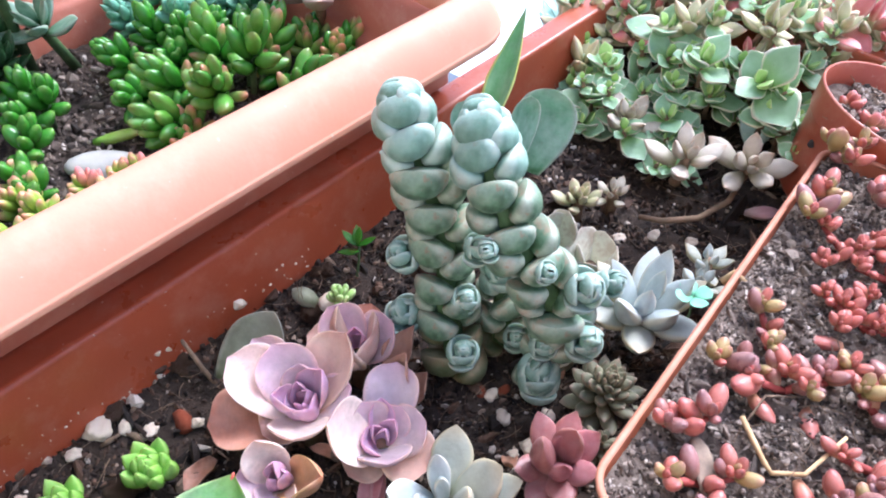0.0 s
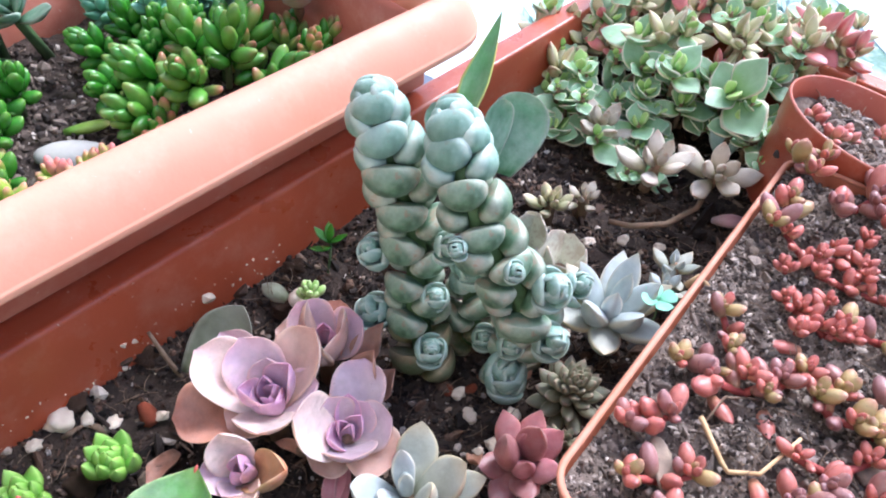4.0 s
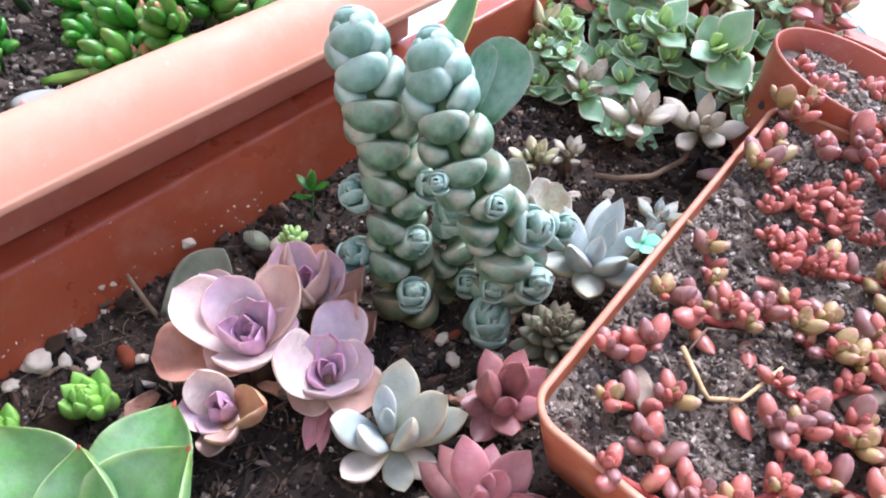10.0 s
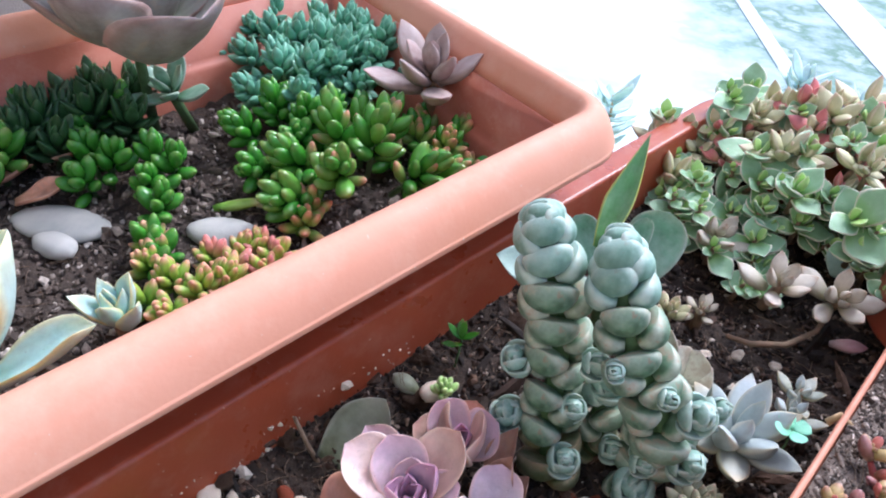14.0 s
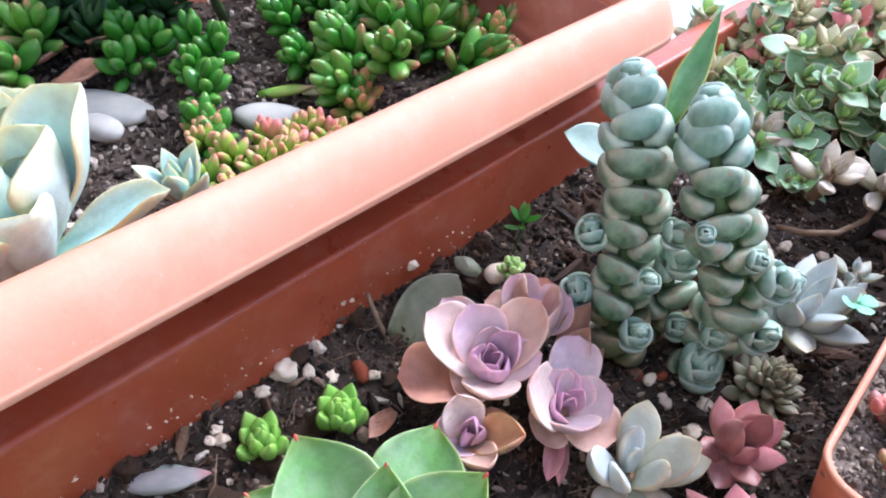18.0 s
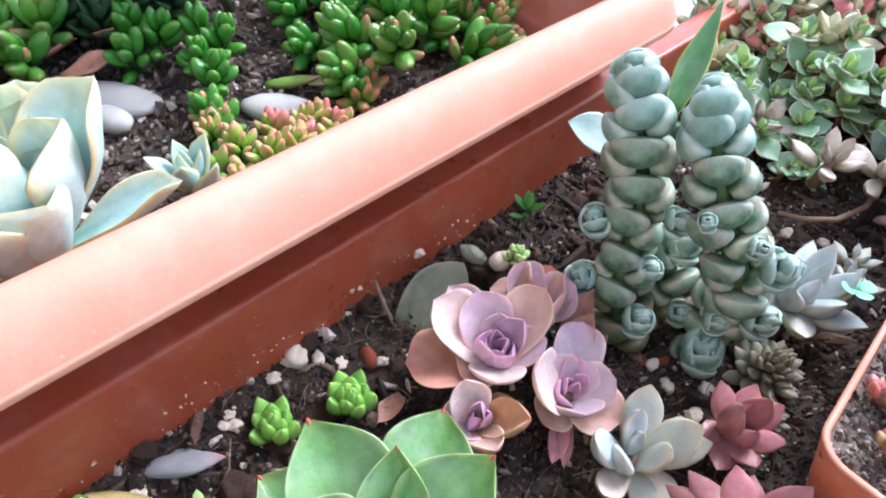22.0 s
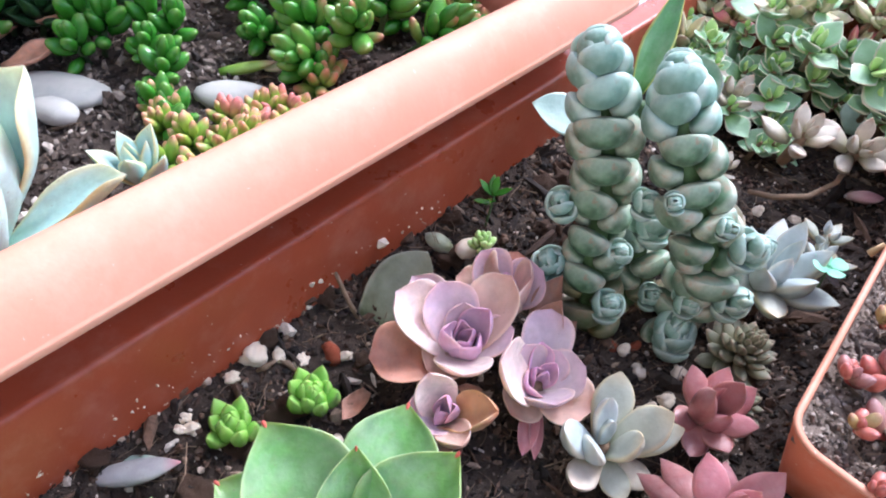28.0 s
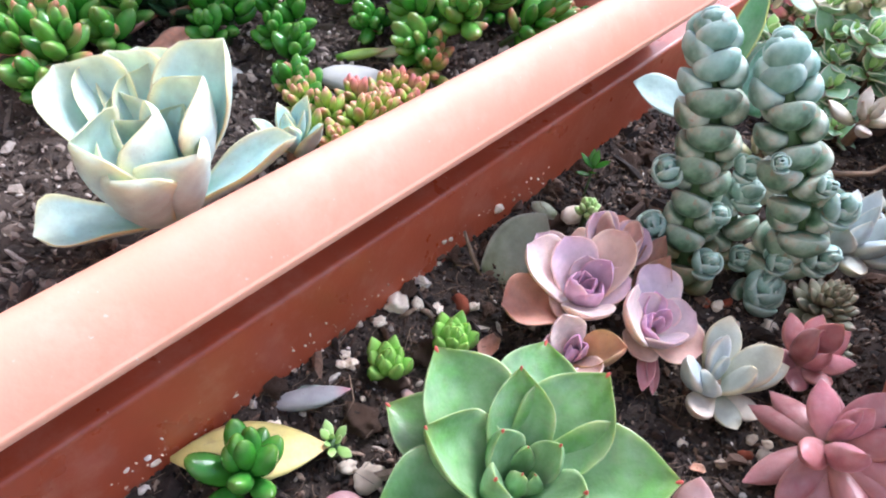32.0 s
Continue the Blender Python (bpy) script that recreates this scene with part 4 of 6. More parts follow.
def crassula(name_label, pts, layers, size, seed, buds, old=2):
    rnd = random.Random(seed)
    pts = [Vector(p) for p in pts]
    fat = [petal(P_COLUMN, 0.0140, 0.0212 + 0.0008 * k, 0.0084, 0.0044, SHELL, 0.06, 0.75, 0.0, 14, 18) for k in range(3)]
    yellow = [petal(P_COLOLD, 0.0142, 0.0214, 0.0084, 0.0026, SHELL, 0.16, 0.6, 0.0, 12, 16)]
    bud = [petal(P_BUD, 0.0142, 0.0184, 0.0056, 0.0018, SHELL, 0.15, 0.8, 0.1, 10, 14)]
    young = [petal(P_BUD, 0.0140, 0.0208 + 0.0008 * k, 0.0082, 0.0040, SHELL, 0.06, 0.75, 0.0, 14, 18) for k in range(2)]
    ob = thing("crassula", pts[0], name_label, "succulent", "stacked crassula columns")
    loc = [p - pts[0] for p in pts]
    part("stem", tube_mesh("stem", [loc[0] - Vector((0, 0, 0.008))] + loc, [0.0045] * len(loc) + [0.002], M_STEMG), ob)
    turn = 45 + rnd.uniform(-12, 12)
    for i in range(layers):
        f = i / (layers - 1)
        p, d = path_at(loc, f)
        m = Matrix.Translation(p) @ d.to_track_quat("Z", "Y").to_matrix().to_4x4()
        top = max(0.0, (f - 0.8) / 0.2)
        s = size * (1.0 - 0.1 * top ** 1.5) * (0.95 + 0.06 * math.sin(5 * f + seed))
        leaf_pair_layer(ob, yellow if i < old else young if f > 0.84 else fat, m, turn, s * rnd.uniform(0.93, 1.06), 16 + 14 * top, rnd, 0.0022)
        turn += 90 + rnd.uniform(-9, 9)
    p, d = path_at(loc, 1.0)
    m = Matrix.Translation(p) @ d.to_track_quat("Z", "Y").to_matrix().to_4x4()
    for i, (k, lift) in enumerate(((0.9, 40), (0.72, 56), (0.5, 70))):
        leaf_pair_layer(ob, young, m @ pose(0, 0, 0.004 + 0.0034 * i), turn + 90 * i, size * k, lift, rnd)
    for at, toward, by, sc in buds:
        m = Matrix.Translation(Vector(at) - pts[0]) @ lean(toward, by)
        crassula_bud(ob, m, bud, sc, rnd)
    return ob


purple_echeveria()
crassula("tall grey-green crassula column with stacked scarred leaves", [(0.005, 0.183, 0.004), (0.004, 0.186, 0.020), (0.0015, 0.190, 0.036), (0.0015, 0.196, 0.052), (0.0, 0.200, 0.068), (-0.004, 0.202, 0.084), (-0.0085, 0.204, 0.098), (-0.0120, 0.205, 0.111)], 15, 0.96, 3,
         [((-0.0125, 0.1985, 0.053), 130, 35, 1.05), ((-0.0130, 0.1920, 0.026), 135, 35, 1.1), ((0.0085, 0.1880, 0.040), 190, 35, 0.8), ((0.0075, 0.1765, 0.021), 185, 30, 0.95), ((0.0110, 0.1890, 0.066), 215, 35, 0.8)], 3)
crassula("grey-green crassula column bending over at its foot", [(0.045, 0.193, 0.006), (0.046, 0.186, 0.023), (0.0455, 0.180, 0.040), (0.0395, 0.178, 0.055), (0.0320, 0.179, 0.0685), (0.0245, 0.181, 0.0810), (0.0200, 0.185, 0.0925), (0.0160, 0.191, 0.104), (0.0150, 0.194, 0.109)], 15, 0.96, 7,
         [((0.0480, 0.1760, 0.058), 210, 35, 1.15), ((0.0520, 0.1745, 0.032), 200, 40, 1.15), ((0.0385, 0.1775, 0.026), 185, 40, 0.9), ((0.0600, 0.188, 0.046), -100, 45, 0.9), ((0.0160, 0.1720, 0.083), 150, 45, 0.5), ((0.0340, 0.1680, 0.076), 200, 40, 0.55)], 1)
crassula("short grey-green crassula shoot between taller columns", [(0.026, 0.199, 0.002), (0.025, 0.200, 0.020), (0.0235, 0.200, 0.038)], 5, 0.8, 12, [((0.0235, 0.198, 0.044), 185, 15, 1.05), ((0.030, 0.190, 0.014), 185, 35, 0.8)], 2)
crassula("small blue-green crassula head on the soil", [(0.0385, 0.178, 0.0), (0.0385, 0.1765, 0.004), (0.0385, 0.175, 0.008)], 2, 0.72, 15, [((0.0385, 0.1745, 0.0045), 185, 22, 1.3)], 0)


BLADE = ((0, 0.58), (0.2, 0.76), (0.42, 0.94), (0.62, 1.0), (0.77, 0.86), (0.88, 0.56), (0.96, 0.2), (1.0, 0.02))


def green_echeveria(root, axis, label, leaves):
    """Thick pointed leaves with red tips, each by its tip and width."""
    ob = thing("echeveria", root, label, "succulent", "green rosettes")
    part("stem", tube_mesh("stem", [(0, 0, -0.022), (0, 0, 0), (0, 0, 0.006)], [0.006, 0.006, 0.003], M_STEMG), ob)
    slim = petal(P_GREEN, 0.03, 0.0145, 0.0052, 0.0026, BLADE, 0.35, 0.45, 0.3, 16, 18)
    broad = [petal(P_GREEN, 0.045, 0.031, 0.0058, 0.0026, BLADE, 0.55 + 0.1 * k, 0.45, 0.15, 18, 20, 0.16 * k) for k in range(3)]
    tip_mesh = bean_mesh(P_GREENTIP, 0.0026, 0.0012)
    for i, (tip, width) in enumerate(leaves):
        me = slim if width < 0.019 else broad[i % 3]
        leaf = tipped(ob, root, axis, tip, width, me, 0.003)
        end = me.vertices[len(me.vertices) - 1].co
        part("leaf_tip", tip_mesh, leaf, pose(0, end.y - 0.0018, end.z - 0.0010, 24, 0, 0), "small red leaf tip")
    return ob


green_echeveria((-0.083, 0.065, 0.017), (0.0, -0.2, 1.0), "large apple-green rosette with red leaf tips", (
    ((-0.1128, 0.0982, 0.0494), 0.037), ((-0.0845, 0.0903, 0.0526), 0.025), ((-0.0547, 0.0912, 0.0510), 0.034), ((-0.0698, 0.1190, 0.0310), 0.034), ((-0.1154, 0.0668, 0.0505), 0.030), ((-0.0340, 0.0590, 0.0410), 0.038),
    ((-0.1290, 0.0480, 0.0290), 0.038), ((-0.0805, 0.0290, 0.0390), 0.032), ((-0.0674, 0.0487, 0.0505), 0.0175), ((-0.0936, 0.0526, 0.0480), 0.0150), ((-0.0909, 0.0690, 0.0480), 0.0165), ((-0.0727, 0.0655, 0.0475), 0.0135),
    ((-0.0837, 0.0596, 0.0390), 0.0085), ((-0.0815, 0.0685, 0.0400), 0.0080), ((-0.0800, 0.0590, 0.0400), 0.0060), ((-0.1280, 0.0900, 0.0260), 0.030), ((-0.0560, 0.0230, 0.0200), 0.036), ((-0.1070, 0.0220, 0.0180), 0.034)))
green_echeveria((-0.134, 0.004, 0.018), (0.0, -0.1, 1.0), "apple-green rosette with upright red-tipped leaves", (
    ((-0.1625, 0.0235, 0.0455), 0.026), ((-0.1495, 0.0275, 0.0455), 0.028), ((-0.1237, 0.0285, 0.0455), 0.028), ((-0.1304, 0.0096, 0.0500), 0.018), ((-0.0979, 0.0195, 0.0450), 0.028), ((-0.1028, 0.0078, 0.0480), 0.022),
    ((-0.1450, 0.0440, 0.0250), 0.030), ((-0.1600, 0.0020, 0.0480), 0.020), ((-0.1650, -0.0250, 0.0360), 0.030), ((-0.1330, -0.0380, 0.0360), 0.030), ((-0.1000, -0.0220, 0.0360), 0.030), ((-0.1440, 0.0060, 0.0520), 0.016), ((-0.1250, -0.0050, 0.0480), 0.016), ((-0.1400, -0.0080, 0.0480), 0.014), ((-0.1340, 0.0040, 0.0440), 0.008)))


def plain_rosette(at, label, inn, out, count, s0, s1, p0, p1, start, group, toward=0, by=0, seed=1, h=0.008, r1=0.004, stem=M_STEM, name="graptopetalum", split=0.5, stem_down=0.014, jit=6):
    ob = thing(name, at, label, "succulent", group, turn=lean(toward, by))
    part("stem", tube_mesh("stem", [(0, 0, -stem_down), (0, 0, 0), (0, 0, h)], [0.003, 0.003, 0.0015], stem), ob)
    rosette(ob, inn, out, count, s0, s1, p0, p1, 0.0008, r1, h, 0.0, start, split, jit, seed)
    return ob


FLESH = ((0, 0.5), (0.22, 0.74), (0.48, 0.98), (0.66, 1.0), (0.82, 0.76), (0.93, 0.4), (1.0, 0.04))


def tip_rosette(name, root, axis, label, group, leaves, meshes, stem=M_STEM, down=0.02):
    """A rosette of separately placed leaves: tip, width and kind of each."""
    ob = thing(name, root, label, "succulent", group)
    part("stem", tube_mesh("stem", [(0, 0, -down), (0, 0, 0), (0, 0, 0.005)], [0.0034, 0.0032, 0.002], stem), ob)
    for tip, width, kind in leaves:
        tipped(ob, root, axis, tip, width, meshes[kind])
    return ob


SPEAR = ((0, 0.52), (0.22, 0.8), (0.45, 1.0), (0.62, 0.95), (0.8, 0.66), (0.93, 0.26), (1.0, 0.02))


def fleshy(mat, curl=0.35, cup=0.12, up=0.003, outline=FLESH):
    return petal(mat, 0.028, 0.0122, 0.0052, up, outline, cup, curl, 0.15, 14, 16)


tip_rosette("graptopetalum", (0.0005, 0.1165, 0.012), (0.0, -0.2, 1.0), "cream and bluish-white rosette with fleshy pointed leaves", "pale rosettes", (
    ((0.0047, 0.1355, 0.0345), 0.0151, "o"), ((-0.0022, 0.1212, 0.0395), 0.0082, "i"), ((-0.0183, 0.1110, 0.0345), 0.0129, "i"), ((-0.0085, 0.1070, 0.0320), 0.0116, "i"), ((0.0080, 0.1090, 0.0345), 0.0112, "o"), ((0.0195, 0.1180, 0.0370), 0.0155, "o"),
    ((0.0270, 0.1190, 0.0260), 0.0120, "o"), ((-0.0140, 0.0975, 0.0220), 0.0116, "y"), ((0.0060, 0.0985, 0.0110), 0.0112, "o"), ((0.0170, 0.1040, 0.0120), 0.0112, "y"), ((-0.0005, 0.1160, 0.0330), 0.0056, "i")),
    {"i": fleshy(P_WHITEIN), "o": fleshy(P_WHITE), "y": fleshy(P_GHOST, 0.7)})
wi = leaf_mesh(P_WHITEIN, 0.021, 0.0112, 0.006, 0.45, 0.5, 1.6, 0.25, 0.35, 0.6, 9, 10, 0.1)
wo = leaf_mesh(P_WHITE, 0.025, 0.0128, 0.006, 0.45, 0.52, 1.6, 0.25, 0.3, 0.6, 9, 10, 0.1)
PALE = Vector((0.0835, 0.199, 0.019))
PALE_LEAVES = []
for az, rise, size, width, kind in ((200, 12, 0.026, 0.0135, "o"), (255, 10, 0.029, 0.0140, "o"), (312, 16, 0.030, 0.0140, "i"), (10, 24, 0.029, 0.0135, "o"), (70, 26, 0.029, 0.0135, "i"), (135, 24, 0.027, 0.0130, "o"),
                                    (225, 44, 0.027, 0.0130, "i"), (290, 42, 0.027, 0.0130, "i"), (345, 52, 0.028, 0.0125, "i"), (50, 54, 0.028, 0.0125, "i"), (150, 52, 0.027, 0.0120, "i"), (260, 68, 0.022, 0.0085, "i"), (20, 72, 0.022, 0.0080, "i")):
    flat = size * math.cos(radians(rise))
    PALE_LEAVES.append((PALE + Vector((flat * math.cos(radians(az)), flat * math.sin(radians(az)), 0.004 + size * math.sin(radians(rise)))), width, kind))
tip_rosette("graptopetalum", PALE, (0.0, -0.15, 1.0), "bluish-white rosette with broad fleshy leaves beside the tray", "pale rosettes", PALE_LEAVES, {"i": fleshy(P_WHITEIN, 0.3, 0.1, 0.003, SPEAR), "o": fleshy(P_WHITE, 0.4, 0.1, 0.003, SPEAR)})
plain_rosette((0.113, 0.215, 0.016), "small pale rosette beside the tray", wi, wo, 8, 0.3, 0.55, 72, 14, 10, "pale rosettes", 120, 5, 33)
plain_rosette((0.119, 0.226, 0.018), "small greyish rosette beside the tray", wi, wo, 8, 0.28, 0.5, 72, 10, 70, "pale rosettes", 120, 5, 34)

wine = {"i": fleshy(P_WINEIN, 0.3, 0.0, 0.0045, SPEAR), "o": fleshy(P_WINE, 0.2, 0.0, 0.0045, SPEAR), "s": fleshy(P_WINE, 0.5, 0.0, 0.0045, SPEAR)}
tip_rosette("graptopetalum", (0.029, 0.083, 0.028), (-0.1, -0.35, 1.0), "wine-red rosette with fleshy leaves beside the tray", "wine-red rosettes", (
    ((0.0232, 0.0994, 0.0455), 0.0122, "i"), ((0.0174, 0.1093, 0.0226), 0.0113, "o"), ((0.0102, 0.1060, 0.0172), 0.0109, "o"), ((0.0091, 0.0710, 0.0400), 0.0113, "o"), ((-0.0010, 0.0740, 0.0160), 0.0105, "s"), ((0.0334, 0.1020, 0.0360), 0.0113, "i"), ((0.0343, 0.0850, 0.0500), 0.0097, "i"),
    ((0.0415, 0.0896, 0.0535), 0.0126, "i"), ((0.0440, 0.0735, 0.0500), 0.0113, "o"), ((0.0225, 0.0655, 0.0530), 0.0118, "i"), ((0.0473, 0.0614, 0.0400), 0.0113, "o"), ((0.0159, 0.0523, 0.0154), 0.0122, "s"), ((0.0316, 0.0471, 0.0280), 0.0118, "s"), ((0.0451, 0.0549, 0.0340), 0.0109, "o"),
    ((0.0270, 0.0800, 0.0480), 0.0063, "i"), ((0.0300, 0.0840, 0.0500), 0.0059, "i"), ((0.0050, 0.0620, 0.0200), 0.0109, "o"), ((0.0540, 0.0820, 0.0330), 0.0105, "o")), wine)
tip_rosette("graptopetalum", (0.040, 0.130, 0.016), (0.0, -0.25, 1.0), "wine-red rosette with pointed upright leaves", "wine-red rosettes", (
    ((0.0325, 0.1230, 0.0440), 0.0113, "o"), ((0.0441, 0.1280, 0.0430), 0.0118, "o"), ((0.0247, 0.1246, 0.0234), 0.0109, "o"), ((0.0547, 0.1339, 0.0320), 0.0118, "i"), ((0.0400, 0.1200, 0.0350), 0.0088, "i"), ((0.0415, 0.1120, 0.0240), 0.0113, "o"), ((0.0290, 0.1120, 0.0200), 0.0109, "o"), ((0.0520, 0.1190, 0.0300), 0.0101, "i"), ((0.0480, 0.1440, 0.0300), 0.0109, "o"), ((0.0340, 0.1440, 0.0300), 0.0109, "o"), ((0.0400, 0.1290, 0.0380), 0.0050, "i")), wine)
di = leaf_mesh(P_DUSTY, 0.02, 0.0115, 0.0052, 0.4, 0.6, 2.0, 0.05, 0.3, 0.7, 9, 10, 0.1)
plain_rosette((-0.03, 0.044, 0.016), "dusty pink rosette with plump pointed leaves", di, di, 14, 0.65, 1.28, 80, 16, 50, "dusty pink rosettes", 180, 5, 43, 0.012)
plain_rosette((-0.005, 0.03, 0.014), "dusty pink rosette near the planter's front", di, di, 10, 0.6, 1.25, 80, 5, 10, "dusty pink rosettes", 180, 5, 44, 0.01)

hi = leaf_mesh(P_HAW, 0.0145, 0.0078, 0.0042, 0.6, 0.45, 1.8, 0.15, 0.4, 0.6, 10, 10)
plain_rosette((-0.104, 0.129, 0.012), "bright green translucent haworthia on dark soil", hi, hi, 17, 0.62, 0.95, 86, 46, 0, "haworthias", 190, 10, 51, 0.006, 0.003, M_STEMG, "haworthia")
plain_rosette((-0.129, 0.114, 0.012), "bright green translucent haworthia with a reddish foot", hi, hi, 14, 0.62, 0.92, 86, 44, 60, "haworthias", 190, 5, 52, 0.006, 0.003, M_STEMG, "haworthia")
ph = leaf_mesh(P_DUSTY, 0.012, 0.006, 0.003, 0.5, 0.5, 2.4, 0.1, 0.1, 0.6, 7, 8)
for k, (dx, dy, az) in enumerate(((-0.006, -0.004, 130), (0.007, -0.006, 215))):
    ob = thing("fallen_leaf", (-0.129 + dx, 0.114 + dy, 0.008), "reddish old leaf at a haworthia's foot", "fallen leaf", "fallen leaves")
    part("leaf", ph, ob, spin(az, 0, 0, 5))
co = leaf_mesh(P_CONE, 0.011, 0.0052, 0.0026, 0.5, 0.55, 2.0, 0.1, 0.5, 0.7, 7, 8, 0.1)
plain_rosette((0.064, 0.165, 0.006), "olive-brown cone-shaped rosette at the tray's foot", co, co, 44, 0.5, 1.35, 80, -8, 0, "small rosettes", 180, 12, 53, 0.02, 0.004, name="sedeveria")
plain_rosette((0.057, 0.139, 0.012), "tiny grey-green rosette under the tray's wall", co, co, 18, 0.4, 0.7, 75, 0, 30, "small rosettes", 180, 10, 54, 0.008, 0.003, name="sedeveria")

gi = leaf_mesh(P_GHOST, 0.019, 0.0098, 0.0042, 0.4, 0.58, 1.8, 0.12, 0.4, 0.55, 9, 10, 0.1)
plain_rosette((0.104, 0.337, 0.02), "pinkish-grey rosette among creeping stems", gi, gi, 9, 0.45, 1.05, 78, 15, 0, "grey ghost rosettes", 190, 15, 61, 0.01)
plain_rosette((0.119, 0.283, 0.034), "pinkish-grey rosette on a bare bent stem", gi, gi, 9, 0.45, 1.1, 78, 8, 40, "grey ghost rosettes", 190, 15, 62, 0.01)
plain_rosette((0.151, 0.283, 0.03), "pinkish-grey rosette leaning on a bare stem", gi, gi, 9, 0.5, 1.15, 75, 8, 20, "grey ghost rosettes", 170, 35, 63, 0.01)
plain_rosette((0.088, 0.284, 0.012), "small grey rosette on the soil", gi, gi, 9, 0.3, 0.55, 75, 8, 90, "grey ghost rosettes", 170, 10, 64, 0.006)
ob = thing("bare_stem", (0.105, 0.262, 0.012), "bare brown creeping stem on the soil", "stem")
part("stem", tube_mesh("stem", [(-0.006, 0.008, 0.0), (0.003, 0.0, 0.004), (0.02, 0.0, 0.006), (0.036, 0.008, 0.01), (0.046, 0.021, 0.016)], [0.0013, 0.0016, 0.0016, 0.0015, 0.0014], M_STEM), ob)
ye = leaf_mesh(P_CALLP, 0.012, 0.0065, 0.003, 0.45, 0.55, 2.2, 0.1, 0.5, 0.6, 7, 8)
plain_rosette((0.07, 0.281, 0.01), "small yellowish rosette on the soil", ye, ye, 12, 0.5, 1.0, 78, 15, 0, "small rosettes", 180, 10, 65, 0.008, name="sedum")
sp = leaf_mesh(P_SPOT, 0.021, 0.018, 0.003, 0.4, 0.6, 2.8, 0.15, 0.5, 0.6, 9, 12)
ob = thing("adromischus", (0.066, 0.226, 0.012), "grey plant with round speckled leaves", "succulent")
part("stem", tube_mesh("stem", [(0, 0, -0.014), (0, 0, 0.01)], [0.003, 0.003], M_STEM), ob)
for az, pitch, sc, h in ((40, 58, 1.05, 0.006), (-35, 52, 1.0, 0.004), (-80, 45, 0.95, 0.002), (160, 50, 0.8, 0.004), (100, 60, 0.9, 0.004)):
    part("leaf", sp, ob, spin(az, 0.002, h, pitch, sc))
ob = thing("adromischus", (0.049, 0.226, 0.012), "grey plant with speckled upright leaves", "succulent")
part("stem", tube_mesh("stem", [(0, 0, -0.014), (0, 0, 0.02)], [0.003, 0.003], M_STEM), ob)
for az, pitch, sc, h in ((20, 70, 0.9, 0.02), (-60, 65, 0.95, 0.02), (-120, 60, 0.8, 0.01), (130, 60, 0.8, 0.01)):
    part("leaf", sp, ob, spin(az, 0.002, h, pitch, sc))

# broad-leaved plant behind the columns
kal = (0.03, 0.256, 0.004)
ob = thing("kalanchoe", kal, "broad-leaved plant with a spear leaf and round paddle leaves", "succulent")
part("stem", tube_mesh("stem", [(0, 0, -0.01), (-0.002, 0, 0.03), (-0.006, -0.004, 0.066)], [0.004, 0.004, 0.003], M_STEMG), ob)
spear = leaf_mesh(P_SPEAR, 0.06, 0.021, 0.002, 0.4, 0.42, 1.25, 0.35, 0.25, 0.6, 12, 12)
pad = leaf_mesh(P_PADDLE, 0.045, 0.032, 0.003, 0.4, 0.62, 2.4, 0.15, 0.2, 0.6, 14, 14, 0, 0, False, 0.5)
pale = leaf_mesh(P_PALELEAF, 0.04, 0.021, 0.0024, 0.4, 0.6, 2.6, 0.2, 0.25, 0.6, 10, 12)
for me, p0, p1, face, wide, label in (
        (spear, (0.017, 0.244, 0.08), (0.0345, 0.2812, 0.1174), (-0.55, -0.5, 0.5), 0.74, "green spear-shaped leaf with yellow margin"),
        (pad, (0.037, 0.25, 0.056), (0.048, 0.2645, 0.0885), (-0.15, -0.8, 0.55), 1.0, "dark green paddle leaf"),
        (pad, (0.032, 0.25, 0.062), (0.0365, 0.257, 0.09), (0.3, -0.8, 0.4), 0.65, ""),
        (pale, (0.016, 0.246, 0.056), (-0.0265, 0.2417, 0.0727), (0.0, -0.5, 0.8), 0.8, "pale mint-green leaf"),
        (pad, (0.022, 0.25, 0.064), (0.006, 0.258, 0.086), (0.2, -0.8, 0.4), 0.8, "")):
    part("leaf", me, ob, aim(kal, me, p0, p1, face, wide), label)


# ---- bean-leaved plants ----
def bean_plant(name, at, label, category, group, heads, meshes, count, size, seed, tall=1.2, stem=M_STEMG, out=20):
    """A clump of shoots: heads are (dx, dy, dz) at their feet."""
    rnd = random.Random(seed)
    ob = thing(name, at, label, category, group)
    for dx, dy, dz in heads:
        m = pose(dx, dy, dz) @ lean(math.degrees(math.atan2(-dx, dy)), min(55, out * math.hypot(dx, dy) / 0.01) + rnd.uniform(-6, 6)) @ pose(0, 0, 0, 0, 0, rnd.uniform(0, 360))
        bean_head(ob, m, meshes, count + rnd.randint(-2, 2), size, rnd, tall, 1.0, stem)
    return ob


def clump(n, r, seed, dz=0.0, dome=0.0):
    rnd = random.Random(seed)
    out = []
    for i in range(n):
        q, a = r * math.sqrt((i + 0.4) / n), math.radians(137.5 * i) + rnd.uniform(-0.3, 0.3)
        out.append((q * math.cos(a), q * math.sin(a), dz + dome * (1 - (q / r) ** 2) if r else dz))
    return out


